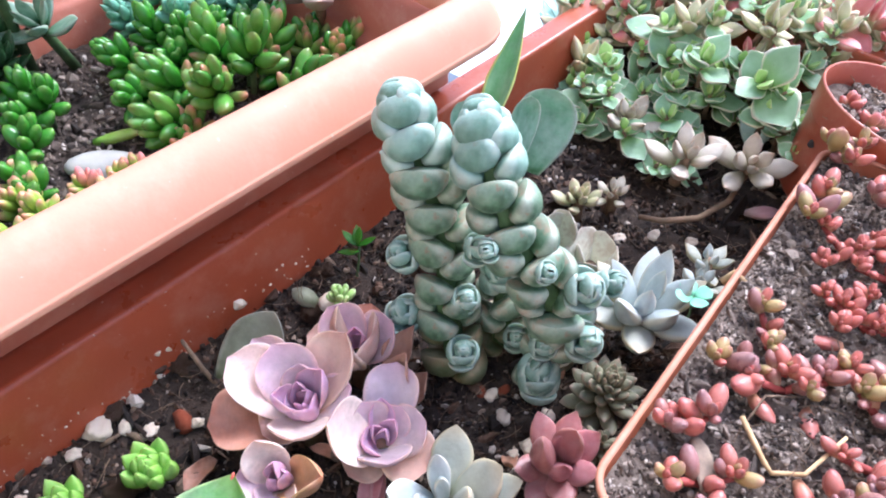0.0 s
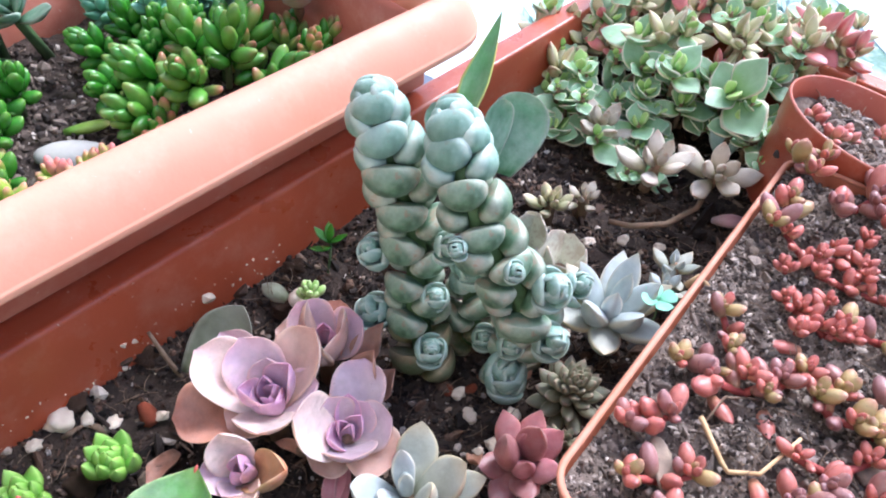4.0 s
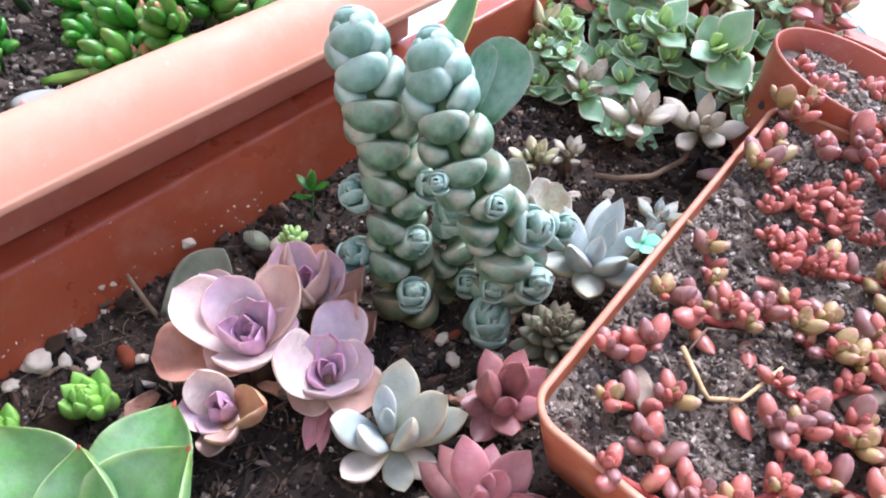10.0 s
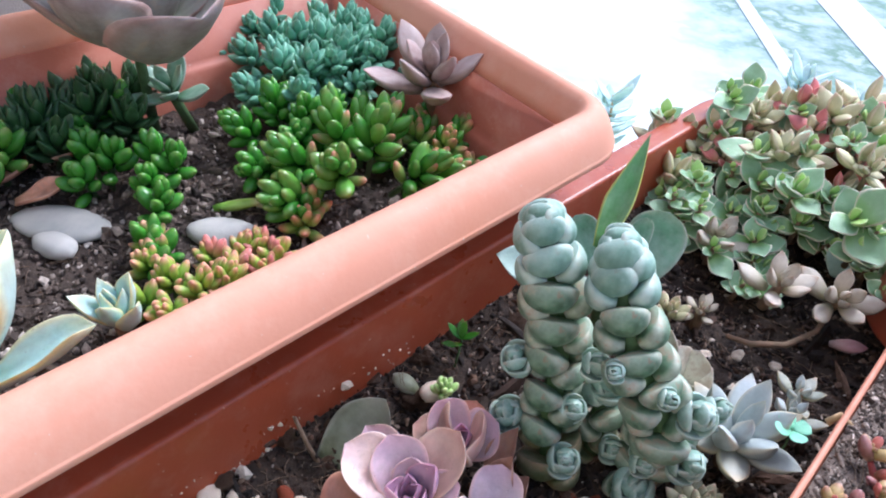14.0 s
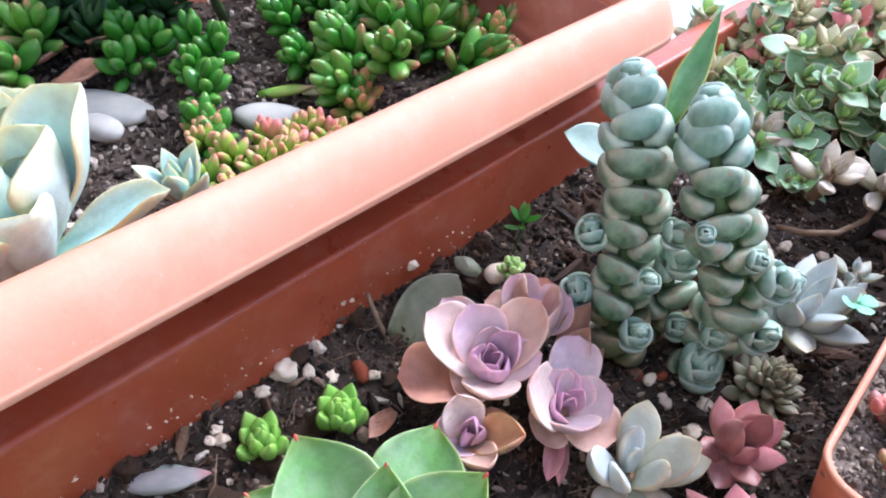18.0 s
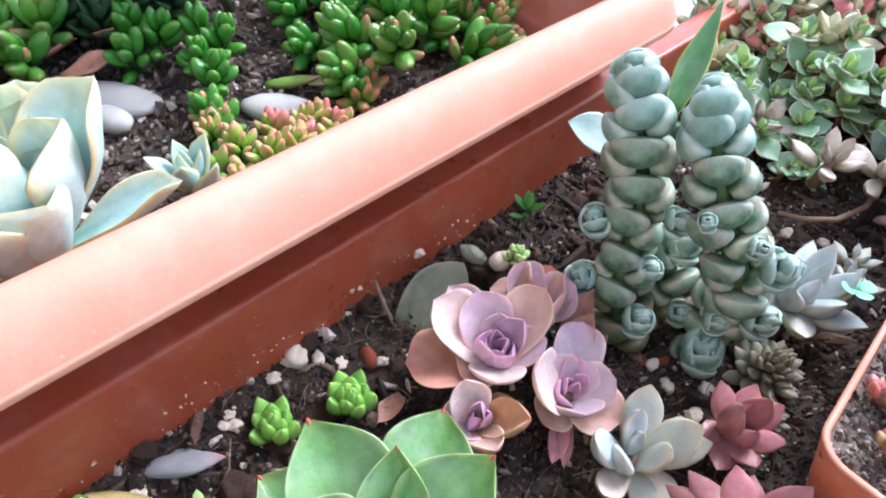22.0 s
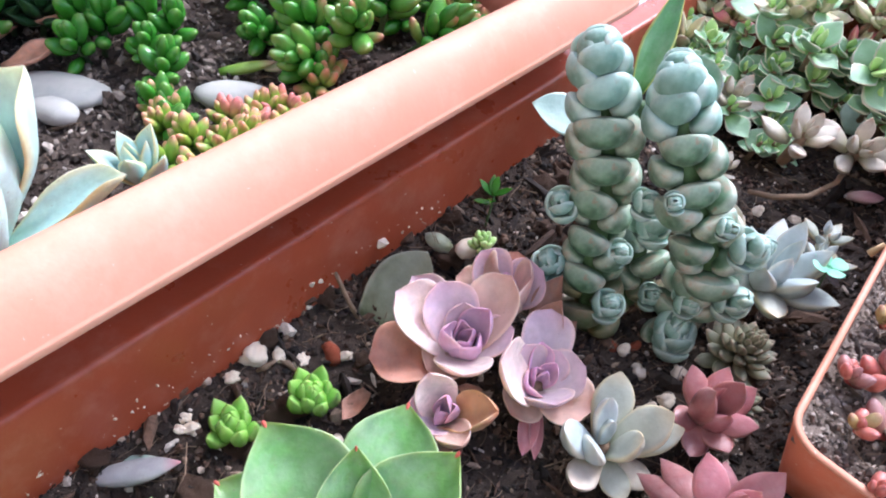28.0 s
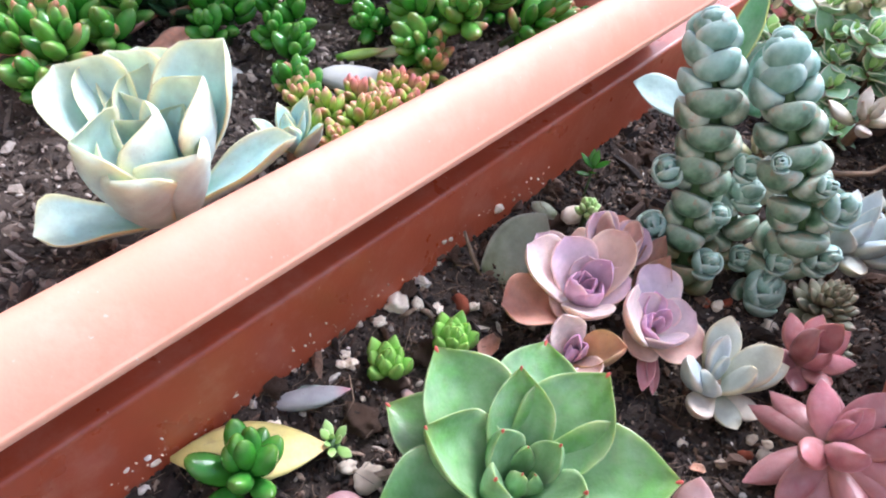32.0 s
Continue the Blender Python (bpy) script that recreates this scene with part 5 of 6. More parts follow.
jl = [bean_mesh(P_JELLY, 0.0138, 0.0074), bean_mesh(P_JELLY, 0.0115, 0.0066), bean_mesh(P_JELLY, 0.0125, 0.0074)]
jr = [bean_mesh(P_JELLYR, 0.0135, 0.0062), bean_mesh(P_JELLYR, 0.0115, 0.006)]
jb = [bean_mesh(P_JELLYL, 0.0185, 0.0088), bean_mesh(P_JELLYL, 0.016, 0.0082), bean_mesh(P_JELLY, 0.017, 0.0084)]
jd = [leaf_mesh(P_DARK, 0.019, 0.008, 0.003, 0.45, 0.55, 2.0, 0.1, 0.3, 0.7, 7, 8), leaf_mesh(P_DARK, 0.015, 0.007, 0.003, 0.45, 0.55, 2.0, 0.1, 0.3, 0.7, 7, 8)]
JG = "green jelly-bean sedums"
# planter behind
bean_plant("sedum", (-0.101, 0.316, 0.046), "large clump of glossy green jelly-bean leaves", "succulent", JG, clump(9, 0.03, 71, 0.0, 0.016), jb * 3 + jr, 15, 0.018, 71, 1.5)
bean_plant("sedum", (-0.142, 0.345, 0.046), "green jelly-bean clump beside a larger one", "succulent", JG, clump(8, 0.026, 72, 0.0, 0.014), jl, 15, 0.0125, 72, 1.5)
bean_plant("sedum", (-0.064, 0.345, 0.046), "green and rosy jelly-bean clump at the planter's end", "succulent", JG, clump(7, 0.024, 73, 0.0, 0.006), jl + jr * 2, 14, 0.0125, 73, 1.3)
for k, (x, y, n) in enumerate(((-0.231, 0.297, 3), (-0.199, 0.301, 3), (-0.198, 0.268, 1))):
    bean_plant("sedum", (x, y, 0.044), "small glossy green jelly-bean clump on dry soil", "succulent", JG, clump(n, 0.011, 74 + k, 0.0, 0.004), jl, 11, 0.0125, 74 + k, 1.5, out=24)
bean_plant("sedum", (-0.124, 0.285, 0.043), "small green jelly-bean shoot with red-tipped foot", "succulent", JG, clump(3, 0.008, 78), jl + jr * 2, 12, 0.011, 78, 1.3)
for k, (x, y, n) in enumerate(((-0.308, 0.312, 5), (-0.281, 0.286, 3), (-0.312, 0.262, 4), (-0.293, 0.240, 3), (-0.25, 0.345, 3), (-0.33, 0.29, 4))):
    bean_plant("sedum", (x, y, 0.044), "green jelly-bean clump deeper in the planter", "succulent", JG, clump(n, 0.015, 79 + k, 0.0, 0.01), jb + jr if k < 4 else jl, 12, 0.0165 if k < 4 else 0.012, 79 + k, 1.4)
for k, (s, v) in enumerate(((-0.1, -0.212), (-0.06, -0.214))):
    bean_plant("sedum", place(s, v, 0.045), "tall dark green leafy sedum against the planter's back wall", "succulent", "dark green sedums", clump(7, 0.018, 293 + k, 0.0, 0.01), jd, 18, 0.014, 293 + k, 1.5, out=12)
sg = [bean_mesh(P_SEDPINK, 0.0115, 0.0052), bean_mesh(P_SEDPINK, 0.01, 0.0048)]
sr = [bean_mesh(P_SEDROSE, 0.0105, 0.005)]
SG = "rosy sedum clumps"
bean_plant("sedum", (-0.156, 0.216, 0.046), "yellow-green sedum with pink leaf tips beside the rim", "succulent", SG, clump(5, 0.016, 84, 0, 0.003), sg, 13, 0.0105, 84, 1.1)
bean_plant("sedum", (-0.148, 0.238, 0.044), "rosy pink sedum clump on dry soil", "succulent", SG, clump(4, 0.013, 85, 0, 0.0), sr + sg, 13, 0.0095, 85, 1.0)
bean_plant("sedum", (-0.132, 0.247, 0.044), "rosy sedum clump beside a pale stone", "succulent", SG, clump(3, 0.010, 86, 0, 0.0), sr + sg, 13, 0.01, 86, 1.0)
bean_plant("sedum", (-0.182, 0.241, 0.044), "yellow-green sedum clump on dry soil", "succulent", SG, clump(3, 0.009, 87, 0, 0.0), sg + jl[:1], 13, 0.0105, 87, 1.2)
ms = [leaf_mesh(P_MASS, 0.0125, 0.0066, 0.003, 0.45, 0.55, 2.0, 0.1, 0.3, 0.7, 7, 8), leaf_mesh(P_MASS, 0.011, 0.006, 0.003, 0.45, 0.55, 2.0, 0.1, 0.3, 0.7, 7, 8)]
for k, (x, y, z, n) in enumerate(((-0.133, 0.408, 0.052, 9), (-0.11, 0.427, 0.052, 8), (-0.165, 0.42, 0.05, 8), (-0.14, 0.445, 0.05, 8), (-0.19, 0.455, 0.05, 8), (-0.15, 0.38, 0.05, 7))):
    bean_plant("sedum", (x, y, z), "dense sea-green sedum with pointed fleshy leaves", "succulent", "sea-green sedum mats", clump(n, 0.024, 90 + k, 0, 0.022), ms, 16, 0.012, 90 + k, 1.6)

gb = leaf_mesh(P_GHOSTBR, 0.031, 0.0155, 0.005, 0.4, 0.6, 1.8, 0.15, 0.3, 0.55, 9, 10, 0.1)
plain_rosette((-0.069, 0.38, 0.078), "brownish-grey rosette with long pointed leaves at the planter's end", gb, gb, 12, 0.6, 1.25, 80, 14, 30, "grey ghost rosettes", 180, 12, 66, 0.014, 0.006, stem_down=0.03)

BROAD = ((0, 0.26), (0.18, 0.4), (0.4, 0.66), (0.62, 0.92), (0.78, 1.0), (0.89, 0.88), (0.945, 0.64), (0.972, 0.28), (1.0, 0.02))
blue = {k: petal(P_BLUE, 0.05, 0.03, 0.0034, 0.0014, BROAD, cup, curl, 0.15, 20, 20, wave, fold) for k, cup, curl, wave, fold in (("u", 0.65, 0.35, 0.45, 0.0), ("f", 0.7, 0.75, 0.3, 0.4), ("l", 0.5, 0.1, 0.3, 0.0))}
tip_rosette("echeveria", (-0.2135, 0.1470, 0.054), (0.0, -0.15, 1.0), "large powder-blue rosette with yellow-edged wavy leaves", "blue rosettes", (
    ((-0.1945, 0.1775, 0.1127), 0.033, "u"), ((-0.2327, 0.1938, 0.0968), 0.033, "u"), ((-0.2231, 0.1812, 0.0985), 0.030, "f"), ((-0.1972, 0.1575, 0.1093), 0.033, "f"), ((-0.1945, 0.1330, 0.0960), 0.031, "f"), ((-0.2091, 0.1400, 0.1046), 0.033, "u"), ((-0.2173, 0.1190, 0.0940), 0.033, "f"),
    ((-0.2300, 0.1260, 0.1020), 0.033, "f"), ((-0.2398, 0.1848, 0.0995), 0.035, "u"), ((-0.2539, 0.1717, 0.0996), 0.036, "u"), ((-0.2330, 0.1690, 0.0930), 0.020, "f"), ((-0.2230, 0.1420, 0.1000), 0.016, "u"), ((-0.1700, 0.1720, 0.0770), 0.015, "l"), ((-0.2480, 0.1180, 0.0680), 0.026, "l"),
    ((-0.2130, 0.1500, 0.0980), 0.018, "f"), ((-0.2060, 0.1600, 0.0960), 0.018, "u")), blue, M_STEMG, 0.024)
plain_rosette((-0.177, 0.196, 0.052), "small powder-blue rosette beside a larger one", leaf_mesh(P_BLUE, 0.022, 0.0098, 0.003, 0.45, 0.55, 1.6, 0.4, 0.1, 0.5, 9, 10), leaf_mesh(P_BLUE, 0.022, 0.0098, 0.003, 0.45, 0.55, 1.6, 0.4, 0.1, 0.5, 9, 10), 8, 0.75, 1.15, 84, 58, 0, "blue rosettes", 180, 8, 96, 0.006, 0.003, name="echeveria")
bg = leaf_mesh(P_GREYBIG, 0.062, 0.05, 0.005, 0.4, 0.66, 2.2, 0.5, 0.5, 0.5, 14, 16, 0.1, 0.3, False, 0.65)
ob = plain_rosette((-0.227, 0.352, 0.098), "large grey-mauve rosette on a bare stem", bg, bg, 13, 0.55, 1.2, 78, 26, 20, "blue rosettes", 200, 5, 97, 0.014, 0.008, M_STEMG, "echeveria", stem_down=0.065)
pr = leaf_mesh(P_PADDLE, 0.026, 0.013, 0.003, 0.45, 0.55, 1.9, 0.2, 0.3, 0.6, 9, 10)
plain_rosette((-0.214, 0.358, 0.066), "green offset with pointed leaves under a grey rosette", pr, pr, 9, 0.6, 1.1, 70, 5, 20, "green offsets", 150, 20, 98, 0.008, 0.003, M_STEMG, "echeveria", stem_down=0.03)

# nearer planter, close to the front
bean_plant("sedum", (-0.171, 0.063, 0.012), "dark glossy green jelly-bean plant over a yellow fallen leaf", "succulent", JG, [(0, 0, 0)], [bean_mesh(P_JELLY, 0.019, 0.0090, 10, 12), bean_mesh(P_JELLY, 0.016, 0.0086, 10, 12)], 10, 0.017, 101, 0.95)
bean_plant("sedum", (-0.043, 0.201, 0.018), "pale yellow-green sedum sprout beside a pebble", "succulent", "sprouts", [(0, 0, 0.004)], [bean_mesh(P_CALLY, 0.006, 0.0034)], 16, 0.006, 102, 1.6)
lf = leaf_mesh(P_CALLY, 0.008, 0.0042, 0.0014, 0.4, 0.55, 2.0, 0.2, 0.3, 0.6, 7, 8)
plain_rosette((-0.146, 0.081, 0.011), "tiny bright green rosette on the soil", lf, lf, 9, 0.5, 1.0, 70, 8, 0, "sprouts", 180, 10, 103, 0.004, 0.002, M_STEMG, "sedum")
sl = leaf_mesh(P_JELLY, 0.0095, 0.0042, 0.0008, 0.25, 0.5, 1.8, 0.2, 0.4, 0.6, 7, 8)
ob = thing("seedling", (-0.038, 0.228, 0.014), "tiny green seedling with narrow leaves beside the planter wall", "seedling", "sprouts")
part("stem", tube_mesh("stem", [(-0.002, -0.004, -0.004), (0, 0, 0.008), (0.001, 0.001, 0.018)], [0.0007, 0.0006, 0.0005], M_STEMG), ob)
for az, pitch, h in ((-80, 10, 0.018), (60, 25, 0.018), (0, 40, 0.018), (170, 20, 0.016), (110, 5, 0.014), (-30, 55, 0.018)):
    part("leaf", sl, ob, spin(az, 0, h, pitch))
ob = thing("clover", (0.1, 0.192, 0.02), "small mint-green clover sprig beside the tray", "clover")
part("stem", tube_mesh("stem", [(0, 0, -0.006), (0.001, 0, 0.008), (0, 0, 0.018)], [0.0005, 0.0005, 0.0005], M_STEMG), ob)
cl = leaf_mesh(P_CLOVER, 0.0075, 0.0075, 0.0006, 0.2, 0.65, 3.5, 0.1, 0.1, 0.6, 7, 10)
for az in (10, 100, 190, 280):
    part("leaf", cl, ob, spin(az, 0.0004, 0.018, 12))

# ---- creeping mat at the far end ----
ca = [leaf_mesh(P_CALL, 0.013 - 0.002 * k, 0.0115 - 0.0015 * k, 0.0015, 0.4, 0.5, 1.55, 0.25, 0.25, 0.6, 8, 10, 0, 0.3) for k in range(3)]
cy = leaf_mesh(P_CALLY, 0.007, 0.0055, 0.0014, 0.4, 0.5, 1.6, 0.3, 0.4, 0.6, 6, 8)
cr = leaf_mesh(P_CALLR, 0.0145, 0.008, 0.003, 0.4, 0.5, 1.8, 0.25, 0.3, 0.7, 7, 8)
cp = leaf_mesh(P_CALLP, 0.0135, 0.007, 0.0028, 0.4, 0.5, 1.8, 0.25, 0.3, 0.7, 7, 8)


def creeper(at, label, spots, kinds, seed, size=1.0):
    """A patch of creeping shoots, each with crossed pairs of leaves."""
    rnd = random.Random(seed)
    ob = thing("creeping_crassula", at, label, "succulent", "creeping mat")
    for dx, dy, dz in spots:
        kind = rnd.choice(kinds)
        m = pose(dx, dy, dz) @ lean(rnd.uniform(130, 230), rnd.uniform(5, 40)) @ pose(0, 0, 0, 0, 0, rnd.uniform(0, 90))
        part("stem", stem_mesh(0.012, M_STEM), ob, m @ pose(0, 0, -0.012))
        sc = size * rnd.choice((0.8, 0.95, 1.1, 1.3, 1.55))
        for i in range(3):
            for k in (0, 180):
                me = cy if i == 0 and kind is ca else rnd.choice(ca) if kind is ca else cp if kind is cr and rnd.random() < 0.6 else kind
                part("leaf", me, ob, m @ spin(90 * i + k + rnd.uniform(-12, 12), 0.001, -0.0035 * i, (58, 30, 4)[i] + rnd.uniform(-14, 14), sc * (0.85 if i == 0 else 0.6 + 0.24 * i) * rnd.uniform(0.85, 1.15)))


def patch(n, lx, ly, seed, z0=0.0, z1=0.0):
    rnd = random.Random(seed)
    return [(rnd.uniform(-lx, lx), rnd.uniform(-ly, ly), rnd.uniform(z0, z1)) for _ in range(n)]


BIG_SHOOTS = ((0.162, 0.318, 0.060, 1.25), (0.176, 0.330, 0.052, 1.15), (0.122, 0.330, 0.032, 1.2), (0.099, 0.324, 0.027, 1.0), (0.092, 0.345, 0.040, 1.05), (0.14, 0.345, 0.058, 1.1))
PATCHES = (
    ((0.085, 0.375), 9, 0.016, 0.02, 0.012, 0.04, [ca]), ((0.115, 0.36), 10, 0.02, 0.022, 0.01, 0.04, [ca]), ((0.13, 0.315), 9, 0.022, 0.015, 0.006, 0.022, [ca]),
    ((0.15, 0.345), 12, 0.024, 0.024, 0.02, 0.055, [ca]), ((0.178, 0.33), 11, 0.02, 0.024, 0.02, 0.055, [ca]), ((0.185, 0.3), 8, 0.015, 0.015, 0.012, 0.04, [ca]),
    ((0.115, 0.41), 10, 0.024, 0.02, 0.03, 0.055, [ca, cp, cr]), ((0.155, 0.395), 13, 0.028, 0.024, 0.045, 0.075, [cp, cp, cr, ca, ca, ca]), ((0.195, 0.37), 13, 0.026, 0.024, 0.045, 0.075, [cr, cp, cp, ca, ca]),
    ((0.14, 0.44), 10, 0.03, 0.02, 0.045, 0.07, [cp, cp, cr, ca, ca, ca]), ((0.19, 0.415), 12, 0.03, 0.022, 0.05, 0.075, [cr, cp, cp, ca, ca]), ((0.225, 0.365), 10, 0.02, 0.02, 0.04, 0.066, [cr, cp, cp, ca, ca]), ((0.235, 0.33), 7, 0.015, 0.015, 0.03, 0.05, [ca, cp]),
    ((0.1, 0.395), 9, 0.02, 0.014, 0.01, 0.035, [ca, cp]), ((0.135, 0.385), 10, 0.022, 0.014, 0.015, 0.045, [ca, cp]), ((0.17, 0.365), 10, 0.022, 0.014, 0.015, 0.045, [ca, cp]), ((0.2, 0.335), 9, 0.018, 0.014, 0.01, 0.04, [ca]), ((0.21, 0.39), 10, 0.022, 0.014, 0.05, 0.07, [cr, cp, cp, ca, ca]), ((0.09, 0.42), 7, 0.018, 0.014, 0.035, 0.055, [ca, cp]), ((0.088, 0.38), 5, 0.01, 0.012, 0.02, 0.03, [ca]), ((0.078, 0.35), 3, 0.008, 0.008, 0.008, 0.016, [ca]), ((0.245, 0.4), 9, 0.02, 0.015, 0.045, 0.065, [cr, cp, cp, ca, ca]))
for k, (x, y, z, size) in enumerate(BIG_SHOOTS):
    creeper((x, y, z), "large green creeping crassula shoot with cream-edged leaves", [(0, 0, 0)], [ca], 240 + k, size)
for k, ((x, y), n, lx, ly, z0, z1, kinds) in enumerate(PATCHES):
    name = "green creeping crassula with cream-edged leaves" if kinds == [ca] else "creeping crassula with red and olive leaves spilling over the rim"
    creeper((x, y, 0.004), name, patch(n, lx, ly, 110 + k, z0, z1), kinds, 110 + k)

# ---- red sedum in the tray and the pot ----
TG = "red sedum shoots in the tray"
FAT = {m.name: [bean_mesh(m, 0.0108, 0.0060), bean_mesh(m, 0.0090, 0.0052), bean_mesh(m, 0.0072, 0.0046)] for m in (P_TRAY, P_TRAYR, P_TRAYG, P_TRAYP)}


def tray_shoot(at, label, mats, stems, reach, seed, k=1.0):
    """Stems that creep over the soil, with fat beans along them and a small head at each end."""
    rnd = random.Random(seed)
    ob = thing("sedum", at, label, "succulent", TG)
    pool = [me for m in mats for me in FAT[m.name]]
    young = FAT[P_TRAYG.name] + FAT[P_TRAYR.name] if P_TRAYG in mats else pool
    turn = rnd.uniform(0, 360)
    for i in range(stems):
        a = radians(turn + 360 * i / stems + rnd.uniform(-25, 25))
        d = Vector((math.cos(a), math.sin(a), 0))
        n = Vector((-d.y, d.x, 0))
        end = d * reach * rnd.uniform(0.7, 1.2) + n * rnd.uniform(-0.003, 0.003) + Vector((0, 0, 0.005 * k))
        pts = [Vector((0, 0, 0.0005)), end * 0.5 + Vector((0, 0, 0.0005)), end]
        part("stem", tube_mesh("stem", pts, [0.0014, 0.0013, 0.001], M_STEMR, 6), ob)
        count = max(2, int(reach / 0.0042))
        for j in range(count):
            f = (j + 0.4) / count
            p = end * f
            az = math.degrees(a) - 90 + (90 if j % 2 else -90) + rnd.uniform(-50, 50)
            part("leaf", rnd.choice(pool), ob, pose(p.x, p.y, p.z + 0.001) @ spin(az, 0.0005, 0, rnd.uniform(5, 60), k * rnd.uniform(0.75, 1.4)))
        for j in range(6):
            part("leaf", rnd.choice(young), ob, pose(end.x, end.y, end.z) @ spin(137.5 * j + 40 * i, 0.0004, 0.0005 * (6 - j), 78 - 11 * j + rnd.uniform(-8, 8), k * (0.5 + 0.1 * j) * rnd.uniform(0.85, 1.15)))


TRAY_PLANTS = (
    (0.0753, 0.1019, 2, "m", 0.011), (0.0764, 0.0811, 2, "b", 0.011), (0.0716, 0.0742, 2, "b", 0.011), (0.1015, 0.1442, 2, "m", 0.011), (0.1104, 0.1339, 2, "b", 0.011), (0.1126, 0.1583, 2, "m", 0.011), (0.1231, 0.1366, 2, "m", 0.011), (0.0726, 0.1192, 2, "b", 0.007),
    (0.1504, 0.2167, 2, "m", 0.009), (0.1552, 0.1962, 3, "r", 0.013), (0.1735, 0.1950, 3, "r", 0.013), (0.1677, 0.1811, 3, "r", 0.013), (0.1446, 0.1648, 4, "r", 0.012), (0.1477, 0.1589, 2, "r", 0.011), (0.1658, 0.1563, 2, "m", 0.011), (0.1980, 0.2067, 2, "b", 0.011),
    (0.2005, 0.2286, 2, "b", 0.011), (0.1866, 0.2260, 2, "b", 0.011), (0.1730, 0.2480, 3, "g", 0.007), (0.1904, 0.1784, 2, "b", 0.011), (0.1361, 0.1244, 2, "m", 0.008), (0.1281, 0.1042, 3, "r", 0.012), (0.1153, 0.0960, 2, "b", 0.008), (0.1276, 0.0941, 2, "m", 0.009),
    (0.1536, 0.1043, 2, "m", 0.010), (0.1506, 0.1221, 2, "m", 0.008), (0.1385, 0.0873, 2, "m", 0.008), (0.0977, 0.0716, 2, "m", 0.010), (0.1062, 0.0775, 2, "r", 0.010), (0.1250, 0.0757, 2, "m", 0.011), (0.1389, 0.0739, 2, "m", 0.011), (0.1460, 0.1343, 1, "m", 0.007),
    (0.1641, 0.1346, 1, "g", 0.006), (0.1630, 0.1199, 2, "b", 0.010), (0.1792, 0.1509, 2, "b", 0.010))
KINDS = {"b": ((P_TRAY, P_TRAYP, P_TRAYR), "plump brick-red sedum shoots on wet soil", 0.95), "r": ((P_TRAYR,), "coral-red sedum shoots with tiny leaves", 0.66), "g": ((P_TRAYG, P_TRAYP), "olive sedum shoot on wet soil", 0.85), "m": ((P_TRAYP, P_TRAYG, P_TRAY, P_TRAYR), "red and olive sedum shoots on wet soil", 0.88)}
for k, (x, y, n, kind, r) in enumerate(TRAY_PLANTS):
    mats, label, size = KINDS[kind]
    far = y > 0.17 and kind != "r"
    tray_shoot((x, y, tray_soil(*along_across((x, y))) + 0.001), label, mats, n, r, 130 + k, size * (1.12 if far else 1.0))
for k, (dx, dy) in enumerate(((-0.024, 0.012), (-0.020, -0.004), (-0.013, -0.001), (0.012, 0.008), (0.017, 0.0), (0.022, 0.012), (0.030, -0.010), (0.027, -0.016))):
    ob = bean_plant("sedum", POT + Vector((dx, dy, 0.043)), "tiny pink sedum shoot in the round pot", "succulent", "pink sedum shoots in the pot", clump(1, 0.003, 170 + k), [bean_mesh(P_SEDROSE, 0.0072, 0.0048), bean_mesh(P_TRAYR, 0.0072, 0.0048)], 6, 0.0055, 170 + k, 0.6, M_STEMR, 30)
    ob.matrix_world = POT_TILT @ ob.matrix_world


# ---- loose things ----
def fallen(at, az, pitch, mesh, label, sc=1.0, roll=0):
    ob = thing("fallen_leaf", at, label, "fallen leaf", "fallen leaves")
    part("leaf", mesh, ob, spin(az, 0, 0, pitch, sc, roll))


flp = leaf_mesh(P_PINKLEAF, 0.019, 0.0105, 0.003, 0.3, 0.55, 2.3, 0.1, 0.15, 0.7, 8, 10)
flg = leaf_mesh(P_GREYLEAF, 0.032, 0.009, 0.004, 0.4, 0.5, 2.2, 0.1, 0.3, 0.7, 9, 10)
fly = leaf_mesh(P_YELLEAF, 0.052, 0.024, 0.0034, 0.06, 0.45, 2.0, 0.1, 0.1, 0.6, 10, 10)
DULL, DULL_TIP = (-0.087, 0.1700, 0.008), (-0.066, 0.184, 0.038)
fld = leaf_mesh(P_DULL, 0.04, 0.022, 0.004, 0.6, 0.5, 2.4, 0.45, 1.2, 0.5, 14, 14, 0, 0, False, 0.7)
flk = leaf_mesh(P_DRIED, 0.034, 0.016, 0.002, 0.4, 0.5, 2.2, 0.5, 0.3, 0.6, 9, 10, 0, 0.6)
fallen((-0.1965, 0.066, 0.0225), -76, -11, fly, "yellow fallen leaf with small scars on the soil")
fallen((-0.193, 0.052, 0.014), 175, 10, flp, "pink fallen leaf on the soil", 1.05)
fallen((-0.13, 0.06, 0.006), 80, 5, flp, "dull pink fallen leaf beside a green rosette", 0.85)
fallen((-0.172, 0.094, 0.014), -82, 4, flg, "grey-mauve shrivelled leaf on the soil")
fallen((-0.165, 0.101, 0.014), -95, 4, leaf_mesh(P_PALELEAF, 0.02, 0.006, 0.002, 0.4, 0.5, 2.2, 0.1, 0.1, 0.6, 8, 8), "pale dry leaf scrap")
ob = thing("fallen_leaf", DULL, "dull grey-green leaf arching beside the planter wall", "fallen leaf", "fallen leaves")
part("leaf", fld, ob, aim(DULL, fld, DULL, DULL_TIP, (0.0, -0.75, 0.65), 1.05))
fallen((-0.204, 0.012, 0.012), 30, 25, flg, "grey fallen leaf near the planter's front")
